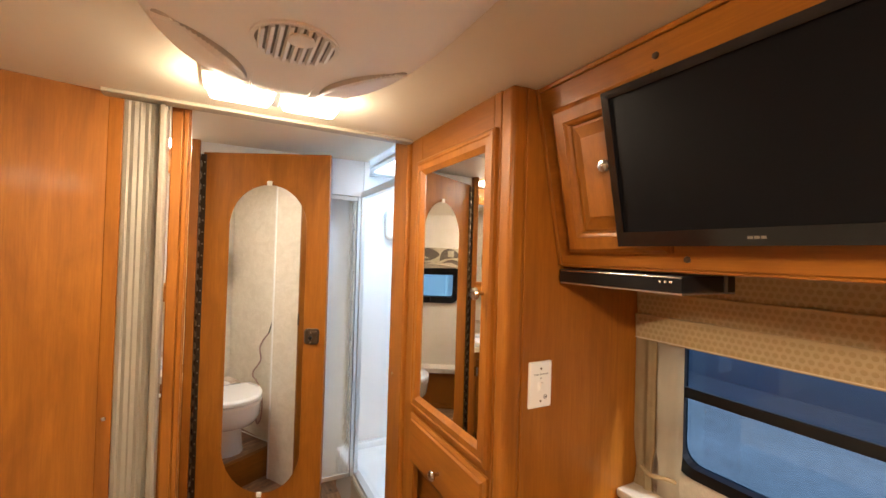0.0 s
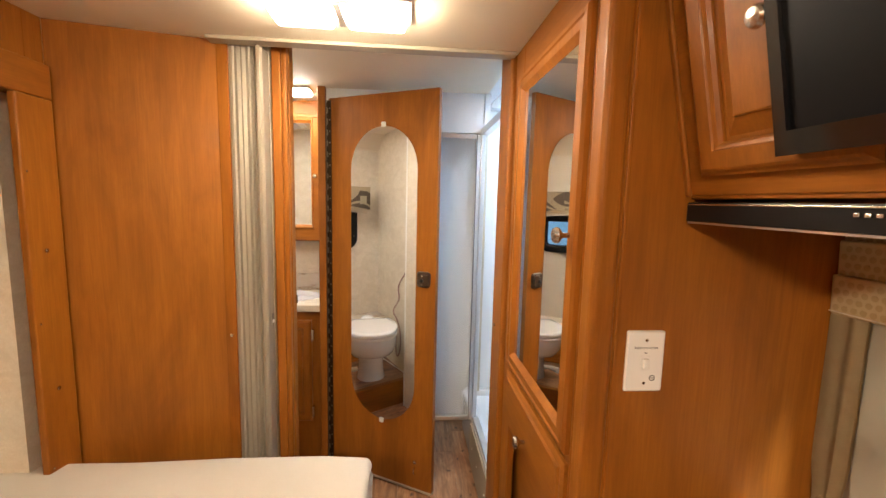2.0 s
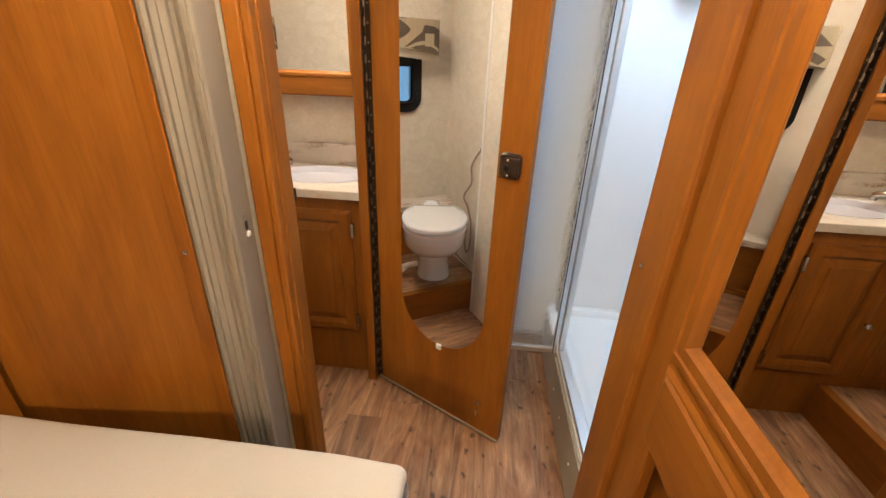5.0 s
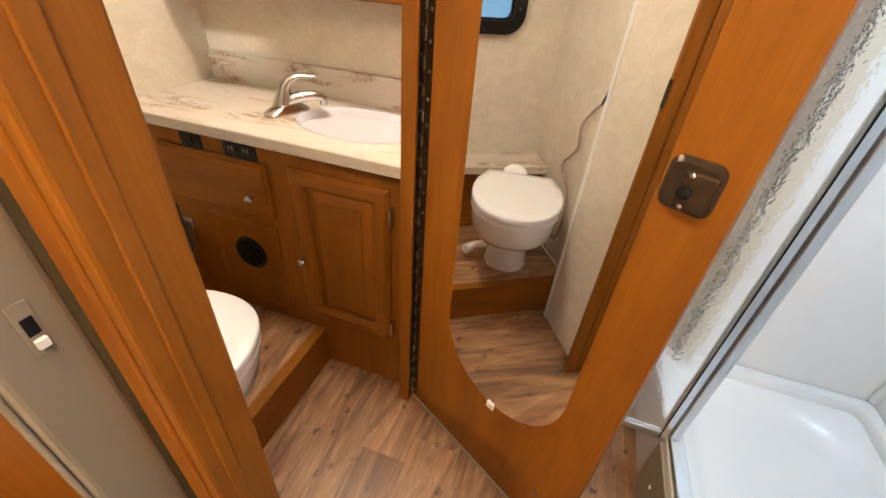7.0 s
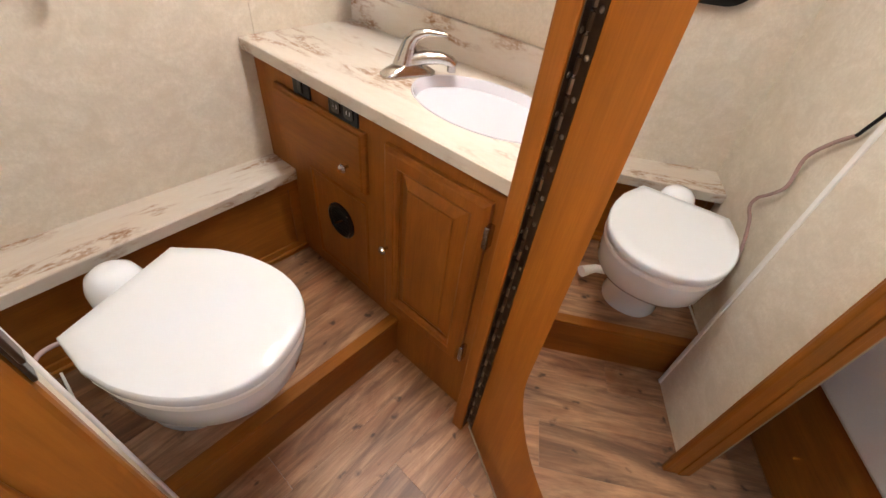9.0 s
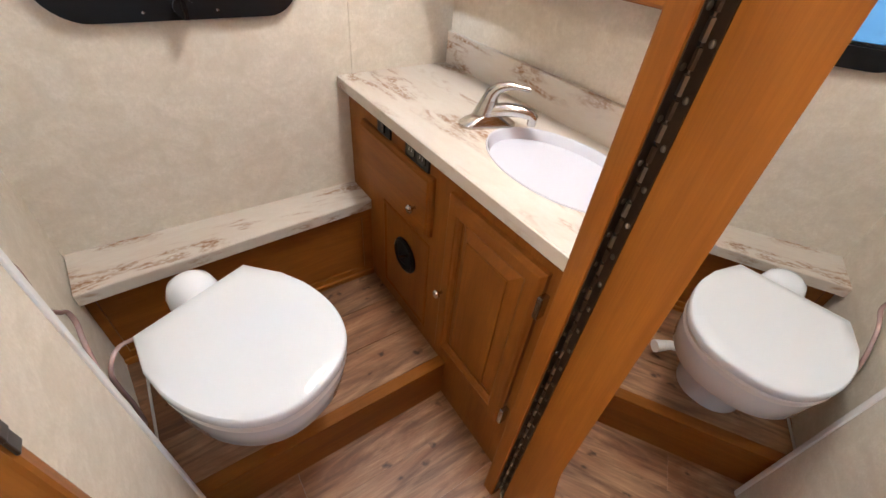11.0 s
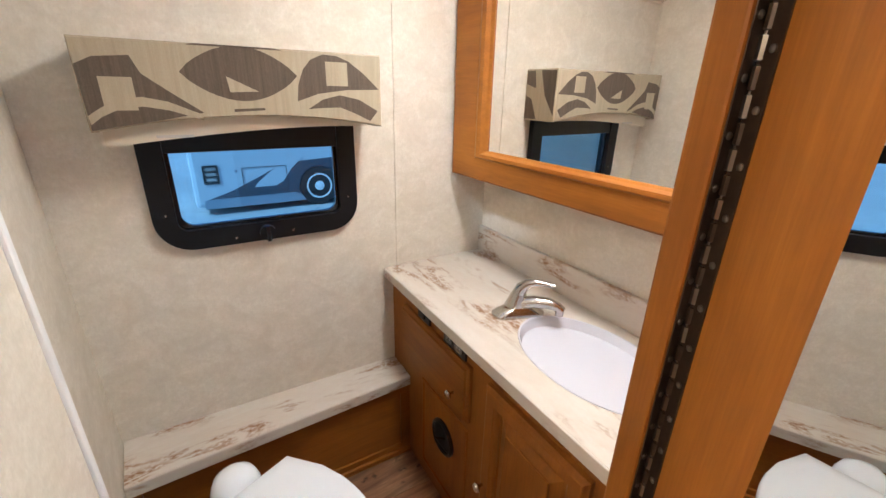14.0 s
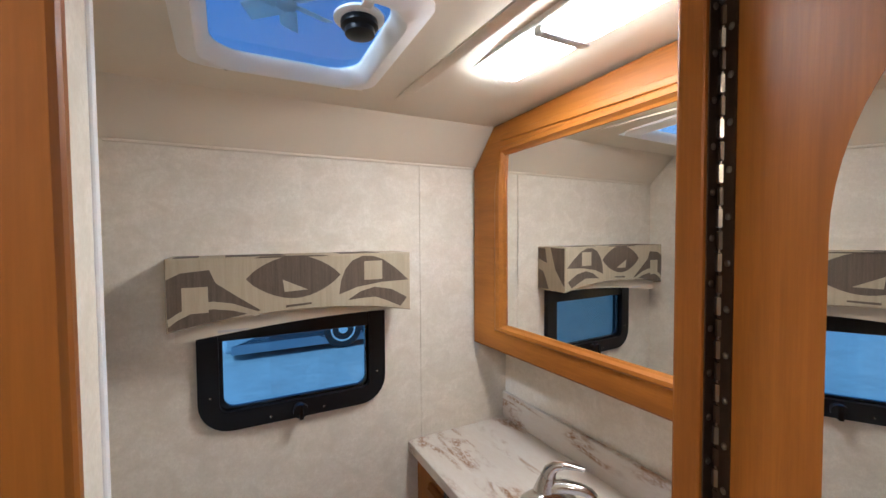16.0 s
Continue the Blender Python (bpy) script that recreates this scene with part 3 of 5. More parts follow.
# television
tv = thing("television", 0.77, 0.27, 1.53, "black flat television fixed to the overhead cabinet front", "television")
tm = plane_map((0.838, 0.553, 1.525), (0, -1, 0), (FX1 - FX0, 0, FZ1 - FZ0))
TW, TH = 0.60, 0.328
part("back", obox(tm, 0.012, TW - 0.012, 0.012, TH - 0.012, 0.006, 0.034, 0.004), black, tv)
part("bezel", frame_mesh(tm, rect(0, TW, 0, TH), [(0.017, 0.030), (TW - 0.017, 0.030), (TW - 0.017, TH - 0.017), (0.017, TH - 0.017)], 0.030, 0.052), black_gloss, tv, "glossy black bezel")
part("screen", obox(tm, 0.015, TW - 0.015, 0.028, TH - 0.015, 0.036, 0.0455), screen_black, tv, "switched-off dark screen")
for i in range(3):
    part("badge_bar", obox(tm, 0.252 + i * 0.0095, 0.260 + i * 0.0095, 0.0115, 0.0165, 0.0518, 0.0526), chrome, tv)

# disc player under the cabinet
player = thing("disc_player", 0.95, 0.6, 1.42, "slim black disc player under the overhead cabinet", "player")
part("body", box(0.835, 1.03, 0.44, 0.778, 1.421, 1.456, 0.002), black, player)
part("top_strip", box(0.8335, 0.842, 0.44, 0.778, 1.4505, 1.4535, 0.001), chrome, player, "silver strip")
part("base_strip", box(0.838, 1.03, 0.441, 0.777, 1.4175, 1.421), aluminium, player)
for i in range(3):
    part("button", box(0.8315, 0.836, 0.458 + i * 0.012, 0.465 + i * 0.012, 1.440, 1.445, 0.001), chrome, player)
part("bracket", box(0.985, 0.994, 0.437, 0.4405, 1.421, 1.46), aluminium, player)

# bedroom window with pelmet and curtain
win = tagged(thing("window_1", 1.23, 0.0, 0.9, "dark framed bedroom window with tinted glass", "window"), kind="structure")
em = plane_map((1.214, 0.69, 0.88), (0, -1, 0), (0, 0, 1))
part("window_frame", frame_mesh(em, rounded(0, 1.31, 0, 0.52, 0.07, 6), rounded(0.03, 1.28, 0.03, 0.49, 0.05, 6), -0.02, 0.018), black, win)
part("pane", obox(em, 0.02, 1.29, 0.02, 0.50, -0.012, -0.008), privacy_glass, win).visible_shadow = False
part("bar", obox(em, 0.03, 1.28, 0.215, 0.245, -0.008, 0.004, 0.002), black, win)


def pleated(y0, y1, z0, z1, x, depth, n, gather):
    bm = bmesh.new()
    rows, cols = 18, n * 8
    grid = []
    for j in range(rows + 1):
        f = j / rows
        pinch = 1 - gather * math.exp(-((f - 0.12) / 0.10) ** 2)
        row = []
        for i in range(cols + 1):
            s = i / cols
            y = (y0 + y1) / 2 + (s - 0.5) * (y1 - y0) * pinch
            row.append(bm.verts.new((x + depth * math.sin(s * n * 2 * math.pi) * (0.6 + 0.4 * math.sin(5 * s + f)), y, z0 + f * (z1 - z0))))
        grid.append(row)
    for a, b in zip(grid, grid[1:]):
        for i in range(cols):
            bm.faces.new((a[i], a[i + 1], b[i + 1], b[i]))
    bmesh.ops.solidify(bm, geom=bm.faces[:], thickness=0.002)
    return bm


curtain = thing("curtain", 1.18, 0.74, 0.84, "gathered gold patterned curtain beside the window", "curtain")
part("print", pleated(0.712, 0.785, 0.80, 1.29, 1.166, 0.006, 2, 0.30), curtain_cloth, curtain, "", True)
part("lining", pleated(0.636, 0.714, 0.80, 1.29, 1.172, 0.004, 1, 0.22), lining, curtain, "ivory lining", True)
part("tie", tube(smooth_path([(1.176 - 0.022 * math.sin(math.pi * i / 8), 0.655 + 0.115 * i / 8, 0.858 + 0.004 * math.sin(i)) for i in range(9)], 3), 0.006, 8), curtain_cloth, curtain, "", True)

pelmet = thing("window_valance", 1.17, 0.1, 1.25, "pleated gold patterned fabric valance over the window", "valance")
for i in range(3):
    z1 = 1.455 - i * 0.068
    vm = plane_map((1.172 - i * 0.006, 0.784, z1 - 0.074), (0, -1, 0), (-0.06, 0, 1))
    part("tier", obox(vm, 0, 1.7, 0, 0.078, -0.012, 0, 0.004), curtain_cloth, pelmet)
    part("stitching", obox(vm, 0, 1.7, 0.004, 0.0065, -0.0005, 0.0012), lining, pelmet)
dot = lathe(Matrix.Identity(4), [(0.006, 0), (0.006, 0.0004), (0.0035, 0.0006)], 10)
dots = bmesh.new()
dot_me = bpy.data.meshes.new("dot")
dot.to_mesh(dot_me)
dot.free()
for i in range(3):
    z1 = 1.455 - i * 0.068
    vm = plane_map((1.172 - i * 0.006, 0.784, z1 - 0.074), (0, -1, 0), (-0.06, 0, 1))
    for a in range(75):
        for b in range(4):
            m0 = len(dots.verts)
            dots.from_mesh(dot_me)
            dots.verts.ensure_lookup_table()
            bmesh.ops.transform(dots, matrix=vm @ Matrix.Translation((0.012 + a * 0.0165 + (b % 2) * 0.008, 0.014 + b * 0.016, 0)), verts=dots.verts[m0:])
tagged(part("dot_print", dots, material("gold_dot_print", (0.37, 0.275, 0.13), 0.8), pelmet), kind="stuff")

shelf = thing("bedside_shelf", 1.0, 0.3, 0.76, "cream bedside shelf below the window", "shelf")
part("top", box(1.09, 1.214, -0.95, 0.786, 0.775, 0.80, 0.006), laminate, shelf)
part("front", box(1.10, 1.12, -0.94, 0.786, 0.0, 0.775), wood_y, shelf)

# bed
bed = thing("bed", -0.5, 0.7, 0, "low bed with a smooth cream fitted cover", "bed")


def mattress():
    bm = box(-1.95, 0.214, 0.12, 1.312, 0.36, 0.642)
    bmesh.ops.subdivide_edges(bm, edges=bm.edges[:], cuts=14, use_grid_fill=True)
    for v in bm.verts:
        c = v.co
        u = min(abs(c.x - 0.214), abs(c.x + 1.95))
        w = min(abs(c.y - 0.12), abs(c.y - 1.312))
        if c.z > 0.6:
            c.z += 0.006 * noise.noise(c * 3.0) - 0.012 * math.exp(-u / 0.03) - 0.010 * math.exp(-w / 0.03)
        else:
            c.x += 0.006 * noise.noise(Vector((c.y * 4, c.z * 6, 1)))
            c.y += 0.006 * noise.noise(Vector((c.x * 4, c.z * 6, 5)))
    vert = [e for e in bm.edges if e.calc_length() > 0 and len(e.link_faces) == 2 and e.calc_face_angle(0) > 0.8]
    bmesh.ops.bevel(bm, geom=vert, offset=0.022, segments=4, profile=0.5, affect="EDGES")
    return bm


part("mattress", mattress(), bedding, bed, "cream fitted cover", True)
part("base", box(-1.9, 0.17, 0.16, 1.27, 0.0, 0.355, 0.01), wood_x, bed)

# folding door, pushed together beside the panel
fold = thing("folding_door", -0.22, 1.47, 0, "pleated taupe folding door pushed open against the wall", "door")
bm = bmesh.new()
prev = None
for i in range(11):
    x = -0.250 + i * 0.0083 + 0.0018 * math.sin(i * 2.1)
    y = (1.450 if i % 2 else 1.4545) + 0.0012 * math.sin(i * 1.3)
    pair = (bm.verts.new((x, y, 0.02)), bm.verts.new((x, y, 1.915)))
    if prev:
        bm.faces.new((prev[0], pair[0], pair[1], prev[1]))
    prev = pair
bmesh.ops.solidify(bm, geom=bm.faces[:], thickness=0.0012)
part("pleats", bm, accordion_cloth, fold)
part("lead_post", box(-0.164, -0.1425, 1.432, 1.501, 0.015, 1.915, 0.007, 3), post_grey, fold, "greyish beige plastic lead post")
part("seal_strip", box(-0.160, -0.1475, 1.427, 1.4315, 0.015, 1.915, 0.002), post_grey, fold)
part("wall_strip", box(-0.288, -0.2515, 1.449, 1.455, 0.0, 1.93, 0.003), wood, fold, "cherry wood edge strip")
strike = part("strike", box(-0.1425, -0.1405, 1.462, 1.477, 1.010, 1.065, 0.0006), post_grey, fold, "small strike plate")
part("slot", box(-0.1404, -0.1398, 1.465, 1.474, 1.032, 1.050), black, strike)
part("tongue", box(-0.1404, -0.136, 1.465, 1.474, 1.018, 1.028, 0.001), white_plastic, strike)
screw(plane_map((-0.270, 1.449, 0.98), (1, 0, 0), (0, 0, 1)), fold, 0.006)

# ceiling light with two diffusers
def twin_light(name, x0, x1, y0, y1, z, label, glow, depth=0.014):
    t = thing(name, (x0 + x1) / 2, (y0 + y1) / 2, z, label, "ceiling light", "twin ceiling lights")
    mid = (x0 + x1) / 2
    part("base", box(x0 - 0.01, x1 + 0.01, y0 - 0.008, y1 + 0.008, z - 0.014, z, 0.004), white_plastic, t)
    for a, b in ((x0, mid - 0.012), (mid + 0.012, x1)):
        m = plane_map((0, 0, z - 0.014), (1, 0, 0), (0, -1, 0))
        part("diffuser", stack(m, [(rounded(a, b, -y1, -y0, 0.015, 4), 0), (rounded(a, b, -y1, -y0, 0.015, 4), 0.006), (rounded(a + 0.008, b - 0.008, -y1 + 0.01, -y0 - 0.01, 0.012, 4), depth)]), glow, t, "lit white diffuser", True)
    part("bridge", box(mid - 0.011, mid + 0.011, y0 - 0.004, y1 + 0.004, z - 0.030, z - 0.014, 0.004), aluminium, t)
    return t


twin_light("ceiling_light", -0.03, 0.31, 1.10, 1.22, 1.93, "lit twin ceiling light with white diffusers", warm_diffuser, 0.026)
twin_light("bath_ceiling_light", -0.62, -0.18, 2.18, 2.30, 1.992, "lit twin ceiling light above the vanity mirror", bath_diffuser)
# added out of view at the rear, only to light the bedroom
twin_light("unseen_rear_lamp", -0.30, 0.04, -0.76, -0.64, 1.93, "unseen twin lamp added at the rear to brighten the bedroom", rear_fill, 0.045)

# air conditioner on the ceiling
ac = thing("air_conditioner", 0.11, 0.52, 1.87, "white oval ceiling air conditioner with grilles", "air conditioner")
am = plane_map((0.133, 0.50, 1.93), (1, 0, 0), (0, -1, 0))


def oval(a, b, k=2.6, seg=56):
    pts = []
    for i in range(seg):
        t = 2 * math.pi * i / seg
        c, s = math.cos(t), math.sin(t)
        pts.append((math.copysign(a * abs(c) ** (2 / k), c), math.copysign(b * abs(s) ** (2 / k), s)))
    return pts


part("shroud", stack(am, [(oval(0.268, 0.550, 2.8), 0), (oval(0.270, 0.554, 2.8), 0.016), (oval(0.267, 0.550, 2.8), 0.030), (oval(0.258, 0.538, 2.7), 0.048), (oval(0.242, 0.512, 2.6), 0.064), (oval(0.20, 0.44), 0.079), (oval(0.12, 0.29), 0.085)]), shroud_white, ac, "", True)
cm = plane_map((0.125, 0.69, 1.8465), (1, 0, 0), (0, -1, 0))
part("outlet_ring", frame_mesh(cm, [(0.073 * math.cos(i * 0.1963), 0.073 * math.sin(i * 0.1963)) for i in range(32)], [(0.066 * math.cos(i * 0.1963), 0.066 * math.sin(i * 0.1963)) for i in range(32)], -0.004, 0.0065), white_plastic, ac, "", True)
part("outlet_back", lathe(cm, [(0.066, 0.0), (0.066, 0.004)], 32), material("grey_duct", (0.20, 0.19, 0.17), 0.7), ac)
for i in range(9):
    u = -0.056 + i * 0.014
    h = math.sqrt(max(0.066 ** 2 - u * u, 1e-5))
    part("slat", obox(cm @ Matrix.Translation((u, 0, 0.006)) @ Matrix.Rotation(radians(25), 4, "Y"), -0.0035, 0.0035, -h, h, -0.003, 0.004), white_plastic, ac)
part("cap", lathe(cm @ Matrix.Translation((0.005, 0.03, 0.008)), [(0.022, 0), (0.022, 0.004), (0.016, 0.007)], 20), white_plastic, ac, "", True)
grille_grey = material("perforated_grille", (0.46, 0.44, 0.41), 0.6)
for side in (-1, 1):
    gm = plane_map((0.132 + side * 0.150, 0.835, 1.8610), (1, 0, 0), (0, -1, 0)) @ Matrix.Rotation(radians(side * 60), 4, "Z") @ Matrix.Rotation(radians(20), 4, "X")
    part("intake_grille", stack(gm, [(oval(0.125, 0.056, 1.8, 28), -0.03), (oval(0.125, 0.056, 1.8, 28), 0.004)]), grille_grey, ac, "perforated intake grille")
    for i in range(28):
        u = -0.1134 + i * 0.0084
        h = 0.056 * max(1 - abs(u / 0.125) ** 1.8, 0.01) ** (1 / 1.8)
        part("bar", obox(gm, u - 0.0022, u + 0.0022, -h, h, 0.003, 0.0055), shroud_white, ac)
part("cover_seam", obox(am, -0.070, -0.066, -0.49, -0.26, 0.060, 0.0815, 0.001), white_plastic, ac)
part("cover_seam", obox(am, 0.056, 0.060, -0.49, -0.26, 0.060, 0.0815, 0.001), white_plastic, ac)
setting("trim_cove_low", box(-1.086, -1.078, 1.40, 2.47, 1.829, 1.837, 0.002), ceiling_vinyl, "slim cream bead below the ceiling cove", "trim")

# ---- hall: mirrored bathroom door, shower ----
door = tagged(thing("door_1", -0.09, 2.20, 0, "open cherry wood bathroom door with an oval mirror", "door"), kind="structure")
DL = 0.615
dm = plane_map((-0.087, 2.198, 0), (0.8729, -0.4879, 0), (0, 0, 1))      # n points to the bathroom entry side
outer = rect(0.006, DL, 0.022, 1.94)
hole = rounded(0.144, 0.514, 0.345, 1.79, 0.184, 14, 0.20)
k = len(hole)


def door_leaf():
    """A slab with a shallow oval recess for the mirror."""
    bm = bmesh.new()
    ring = [bm.verts.new(dm @ Vector((u, v, 0))) for u, v in hole]
    low = [bm.verts.new(dm @ Vector((u, v, -0.003))) for u, v in hole]
    box_pts = []
    uc, vc = 0.329, 1.0675
    for u, v in hole:
        if abs(v - vc) * 0.30 > abs(u - uc) * 0.96:
            box_pts.append((min(max(u, 0.006), DL), 1.94 if v > vc else 0.022))
        else:
            box_pts.append((DL if u > uc else 0.006, v))
    border = [bm.verts.new(dm @ Vector((u, v, 0))) for u, v in box_pts]
    for i in range(k):
        j = (i + 1) % k
        bm.faces.new((ring[i], ring[j], border[j], border[i]))
        bm.faces.new((ring[i], ring[j], low[j], low[i]))
    for cu, cv in ((DL, 1.94), (0.006, 1.94), (0.006, 0.022), (DL, 0.022)):
        for i in range(k):
            j = (i + 1) % k
            a, b = box_pts[i], box_pts[j]
            if (abs(a[0] - cu) < 1e-6 and abs(b[1] - cv) < 1e-6) or (abs(b[0] - cu) < 1e-6 and abs(a[1] - cv) < 1e-6):
                if a[0] != b[0] and a[1] != b[1]:
                    bm.faces.new((border[i], border[j], bm.verts.new(dm @ Vector((cu, cv, 0)))))
    bm.faces.new(low)
    sides = [(rect(0.006, DL, 0.022, 1.94), -0.026), (rect(0.006, DL, 0.022, 1.94), -0.0002)]
    stack(dm, sides, True, False, bm)
    return bm


leaf = part("leaf", door_leaf(), wood, door)
part("mirror", stack(dm, [(rounded(0.1445, 0.5135, 0.3455, 1.7895, 0.1835, 14, 0.20), -0.0028), (rounded(0.1445, 0.5135, 0.3455, 1.7895, 0.1835, 14, 0.20), 0.0035)]), mirror_glass, door, "oval-ended mirror")
part("edge_strip", obox(dm, 0.004, DL + 0.001, 0.010, 0.022, -0.026, 0.002, 0.001), beige_trim, door, "pale raw bottom edge")
for v in (0.337, 1.797):
    part("mirror_clip", obox(dm, 0.318, 0.342, v - 0.012, v + 0.012, 0.0002, 0.008, 0.003), white_plastic, door, "clear plastic mirror clip")
latch = part("latch", stack(dm, [(rounded(0.519, 0.589, 1.046, 1.120, 0.016, 6), 0), (rounded(0.519, 0.589, 1.046, 1.120, 0.016, 6), 0.006), (rounded(0.525, 0.583, 1.052, 1.114, 0.012, 6), 0.013)]), bronze, door, "dark bronze door latch", True)
part("latch_pull", obox(dm, 0.545, 0.588, 1.054, 1.110, 0.013, 0.024, 0.005), bronze, latch)
part("thumb_turn", lathe(dm @ Matrix.Translation((0.555, 1.081, 0.024)), [(0.009, 0), (0.009, 0.006), (0.005, 0.008)], 14), black, latch, "", True)
for v in (1.060, 1.103):
    screw(dm @ Matrix.Translation((0.556, v, 0.0235)), latch, 0.004)
stop = part("door_hook", lathe(dm @ Matrix.Translation((0.522, 0.160, 0)), [(0.009, 0), (0.009, 0.003), (0.004, 0.005)], 14), chrome, door, "small metal door hook", True)
part("hook", tube([dm @ Vector(p) for p in ((0.524, 0.134, 0.002), (0.524, 0.131, 0.016), (0.525, 0.114, 0.020), (0.529, 0.104, 0.012))], 0.003), chrome, stop)
screw(dm @ Matrix.Translation((0.516, 0.104, 0)), door, 0.005)

# long hinge
hinge = part("long_hinge", obox(dm, -0.004, 0.022, 0.03, 1.93, 0.0002, 0.002), bronze, door, "full-height dark piano hinge")
part("post_leaf", box(-0.097, -0.0935, 2.177, 2.202, 0.03, 1.93), bronze, hinge)
hb = plane_map((-0.0895, 2.1985, 0), (1, 0, 0), (0, 1, 0))
for first, mat, label in ((0, hinge_metal, "worn metal hinge knuckles"), (1, bronze, "dark hinge knuckles")):
    bm = bmesh.new()
    for i in range(first, 70, 2):
        lathe(hb @ Matrix.Translation((0.0012 * first, 0, 0.035 + i * 0.027)), [(0.0025, 0), (0.0055, 0.001), (0.0055, 0.0225), (0.0025, 0.0235), (0.0025, 0.027)], 8, bm)
    part("barrel", bm, mat, hinge, label, True)
for i in range(34):
    z = 0.06 + i * 0.0555
    for m in (dm @ Matrix.Translation((0.014, z, 0.002)), plane_map((-0.0937, 2.186, z + 0.03), (0, 1, 0), (0, 0, 1))):
        part("screw", lathe(m, [(0.0042, 0), (0.0042, 0.0017), (0.002, 0.003)], 10), hinge_metal, hinge, "", True)

# shower: tray, curb, frame, open textured door
tray = thing("shower_tray", 1.05, 2.1, 0.1, "glossy white moulded shower tray with a raised curb", "shower tray")
xm = plane_map((0, 0, 0), (1, 0, 0), (0, 1, 0))
RIM = ((0.0, 0.0, 0.03), (0.0, 0.235, 0.03), (0.005, 0.242, 0.03), (0.032, 0.242, 0.03), (0.037, 0.236, 0.03), (0.040, 0.205, 0.035), (0.050, 0.196, 0.05), (0.064, 0.190, 0.17), (0.078, 0.172, 0.18), (0.10, 0.160, 0.19), (0.14, 0.154, 0.13))
part("tray", stack(xm, [(rounded(0.69 + 1.4 * d, 1.344 - d, 1.628 + d, 2.574 - d, r, 8), z) for d, z, r in RIM]), ceramic, tray, "", True)
part("corner_bead", box(1.322, 1.3475, 2.553, 2.5785, 0.2425, 1.99, 0.012, 4), shower_white, tray, "", True)
part("curb_face", box(0.682, 0.690, 1.60, 2.19, 0.002, 0.215, 0.002), beige_trim, tray, "beige curb facing")
for y in (1.75, 1.95, 2.1):
    part("screw_cap", lathe(plane_map((0.682, y, 0.12), (0, -1, 0), (0, 0, 1)), [(0.006, 0), (0.005, 0.003)], 10), white_plastic, tray, "", True)

sframe = thing("shower_enclosure", 0.71, 1.9, 0.24, "satin aluminium shower frame on the curb", "shower frame")
part("sill", box(0.692, 0.728, 1.60, 2.20, 0.243, 0.262, 0.003), aluminium, sframe)
part("header", box(0.690, 0.730, 1.60, 2.20, 1.790, 1.825, 0.003), aluminium, sframe)
part("corner_post", box(0.688, 0.712, 2.170, 2.200, 0.262, 1.790, 0.003), aluminium, sframe)
part("near_post", box(0.700, 0.728, 1.60, 1.622, 0.262, 1.790, 0.003), aluminium, sframe)

sdoor = thing("shower_door", 0.45, 2.18, 0.26, "open textured glass shower door in an aluminium frame", "door")
sm = plane_map((0.135, 2.188, 0.245), (1, 0, 0), (0, 0, 1))
part("frame", frame_mesh(sm, rect(0, 0.55, 0, 1.545), rect(0.020, 0.530, 0.020, 1.525), -0.012, 0.010), aluminium, sdoor)
part("seal", obox(sm, 0.5305, 0.5335, 0.0, 1.545, 0.0102, 0.0125), black, sdoor)
part("pane", obox(sm, 0.021, 0.529, 0.021, 1.524, -0.004, 0.002), rain_glass, sdoor, "textured frosted pane").visible_shadow = False

sky_light = thing("shower_skylight", 1.06, 2.1, 2.0, "white skylight over the shower with a self-glowing dome", "skylight")
part("curb", frame_mesh(plane_map((0, 0, 1.988), (1, 0, 0), (0, 1, 0)), rounded(0.78, 1.34, 1.74, 2.46, 0.05, 5), rounded(0.82, 1.30, 1.78, 2.42, 0.05, 5), 0, 0.012), white_plastic, sky_light)
# closed dome: its own emission replaces the daylight from above
part("dome", box(0.79, 1.33, 1.75, 2.45, 2.075, 2.085, 0.002), skylight_acrylic, sky_light, "dome glowing in place of daylight")
part("well", frame_mesh(plane_map((0, 0, 2.03), (1, 0, 0), (0, 1, 0)), rect(0.79, 1.33, 1.75, 2.45), rect(0.80, 1.32, 1.76, 2.44), 0, 0.045), white_plastic, sky_light)
holder = thing("soap_dispenser", 1.02, 2.57, 1.58, "white plastic soap dispenser on the shower wall", "dispenser")
part("body", box(0.965, 1.085, 2.515, 2.576, 1.575, 1.785, 0.03, 4), white_plastic, holder, "", True)
part("tap", box(1.005, 1.045, 2.497, 2.52, 1.585, 1.615, 0.005), white_plastic, holder)

# ---- bathroom things ----
vanity = thing("vanity_cabinet", -0.6, 2.42, 0, "cherry wood vanity cabinet with one door and one drawer", "cabinet")
part("face", box(-1.084, -0.133, 2.235, 2.253, 0.0, 0.852), wood, vanity)
part("carcass", box(-1.084, -0.135, 2.254, 2.61, 0.0, 0.62), wood, vanity)
vm = plane_map((0, 2.235, 0), (1, 0, 0), (0, 0, 1))
vd = raised_door("door", vm, -0.502, -0.186, 0.232, 0.800, vanity, 0.052)
knob(vm @ Matrix.Translation((-0.482, 0.489, 0.021)), vd, 0.85)
for z in (0.72, 0.29):
    part("hinge", obox(vm, -0.187, -0.173, z - 0.03, z + 0.03, 0.0, 0.0235, 0.003), chrome, vd, "small nickel hinge")
vdr = slab_front("drawer_front", vm, -0.975, -0.578, 0.608, 0.790, vanity, 0.021, 0.010, wood_x)
knob(vm @ Matrix.Translation((-0.637, 0.677, 0.021)), vdr, 0.85)
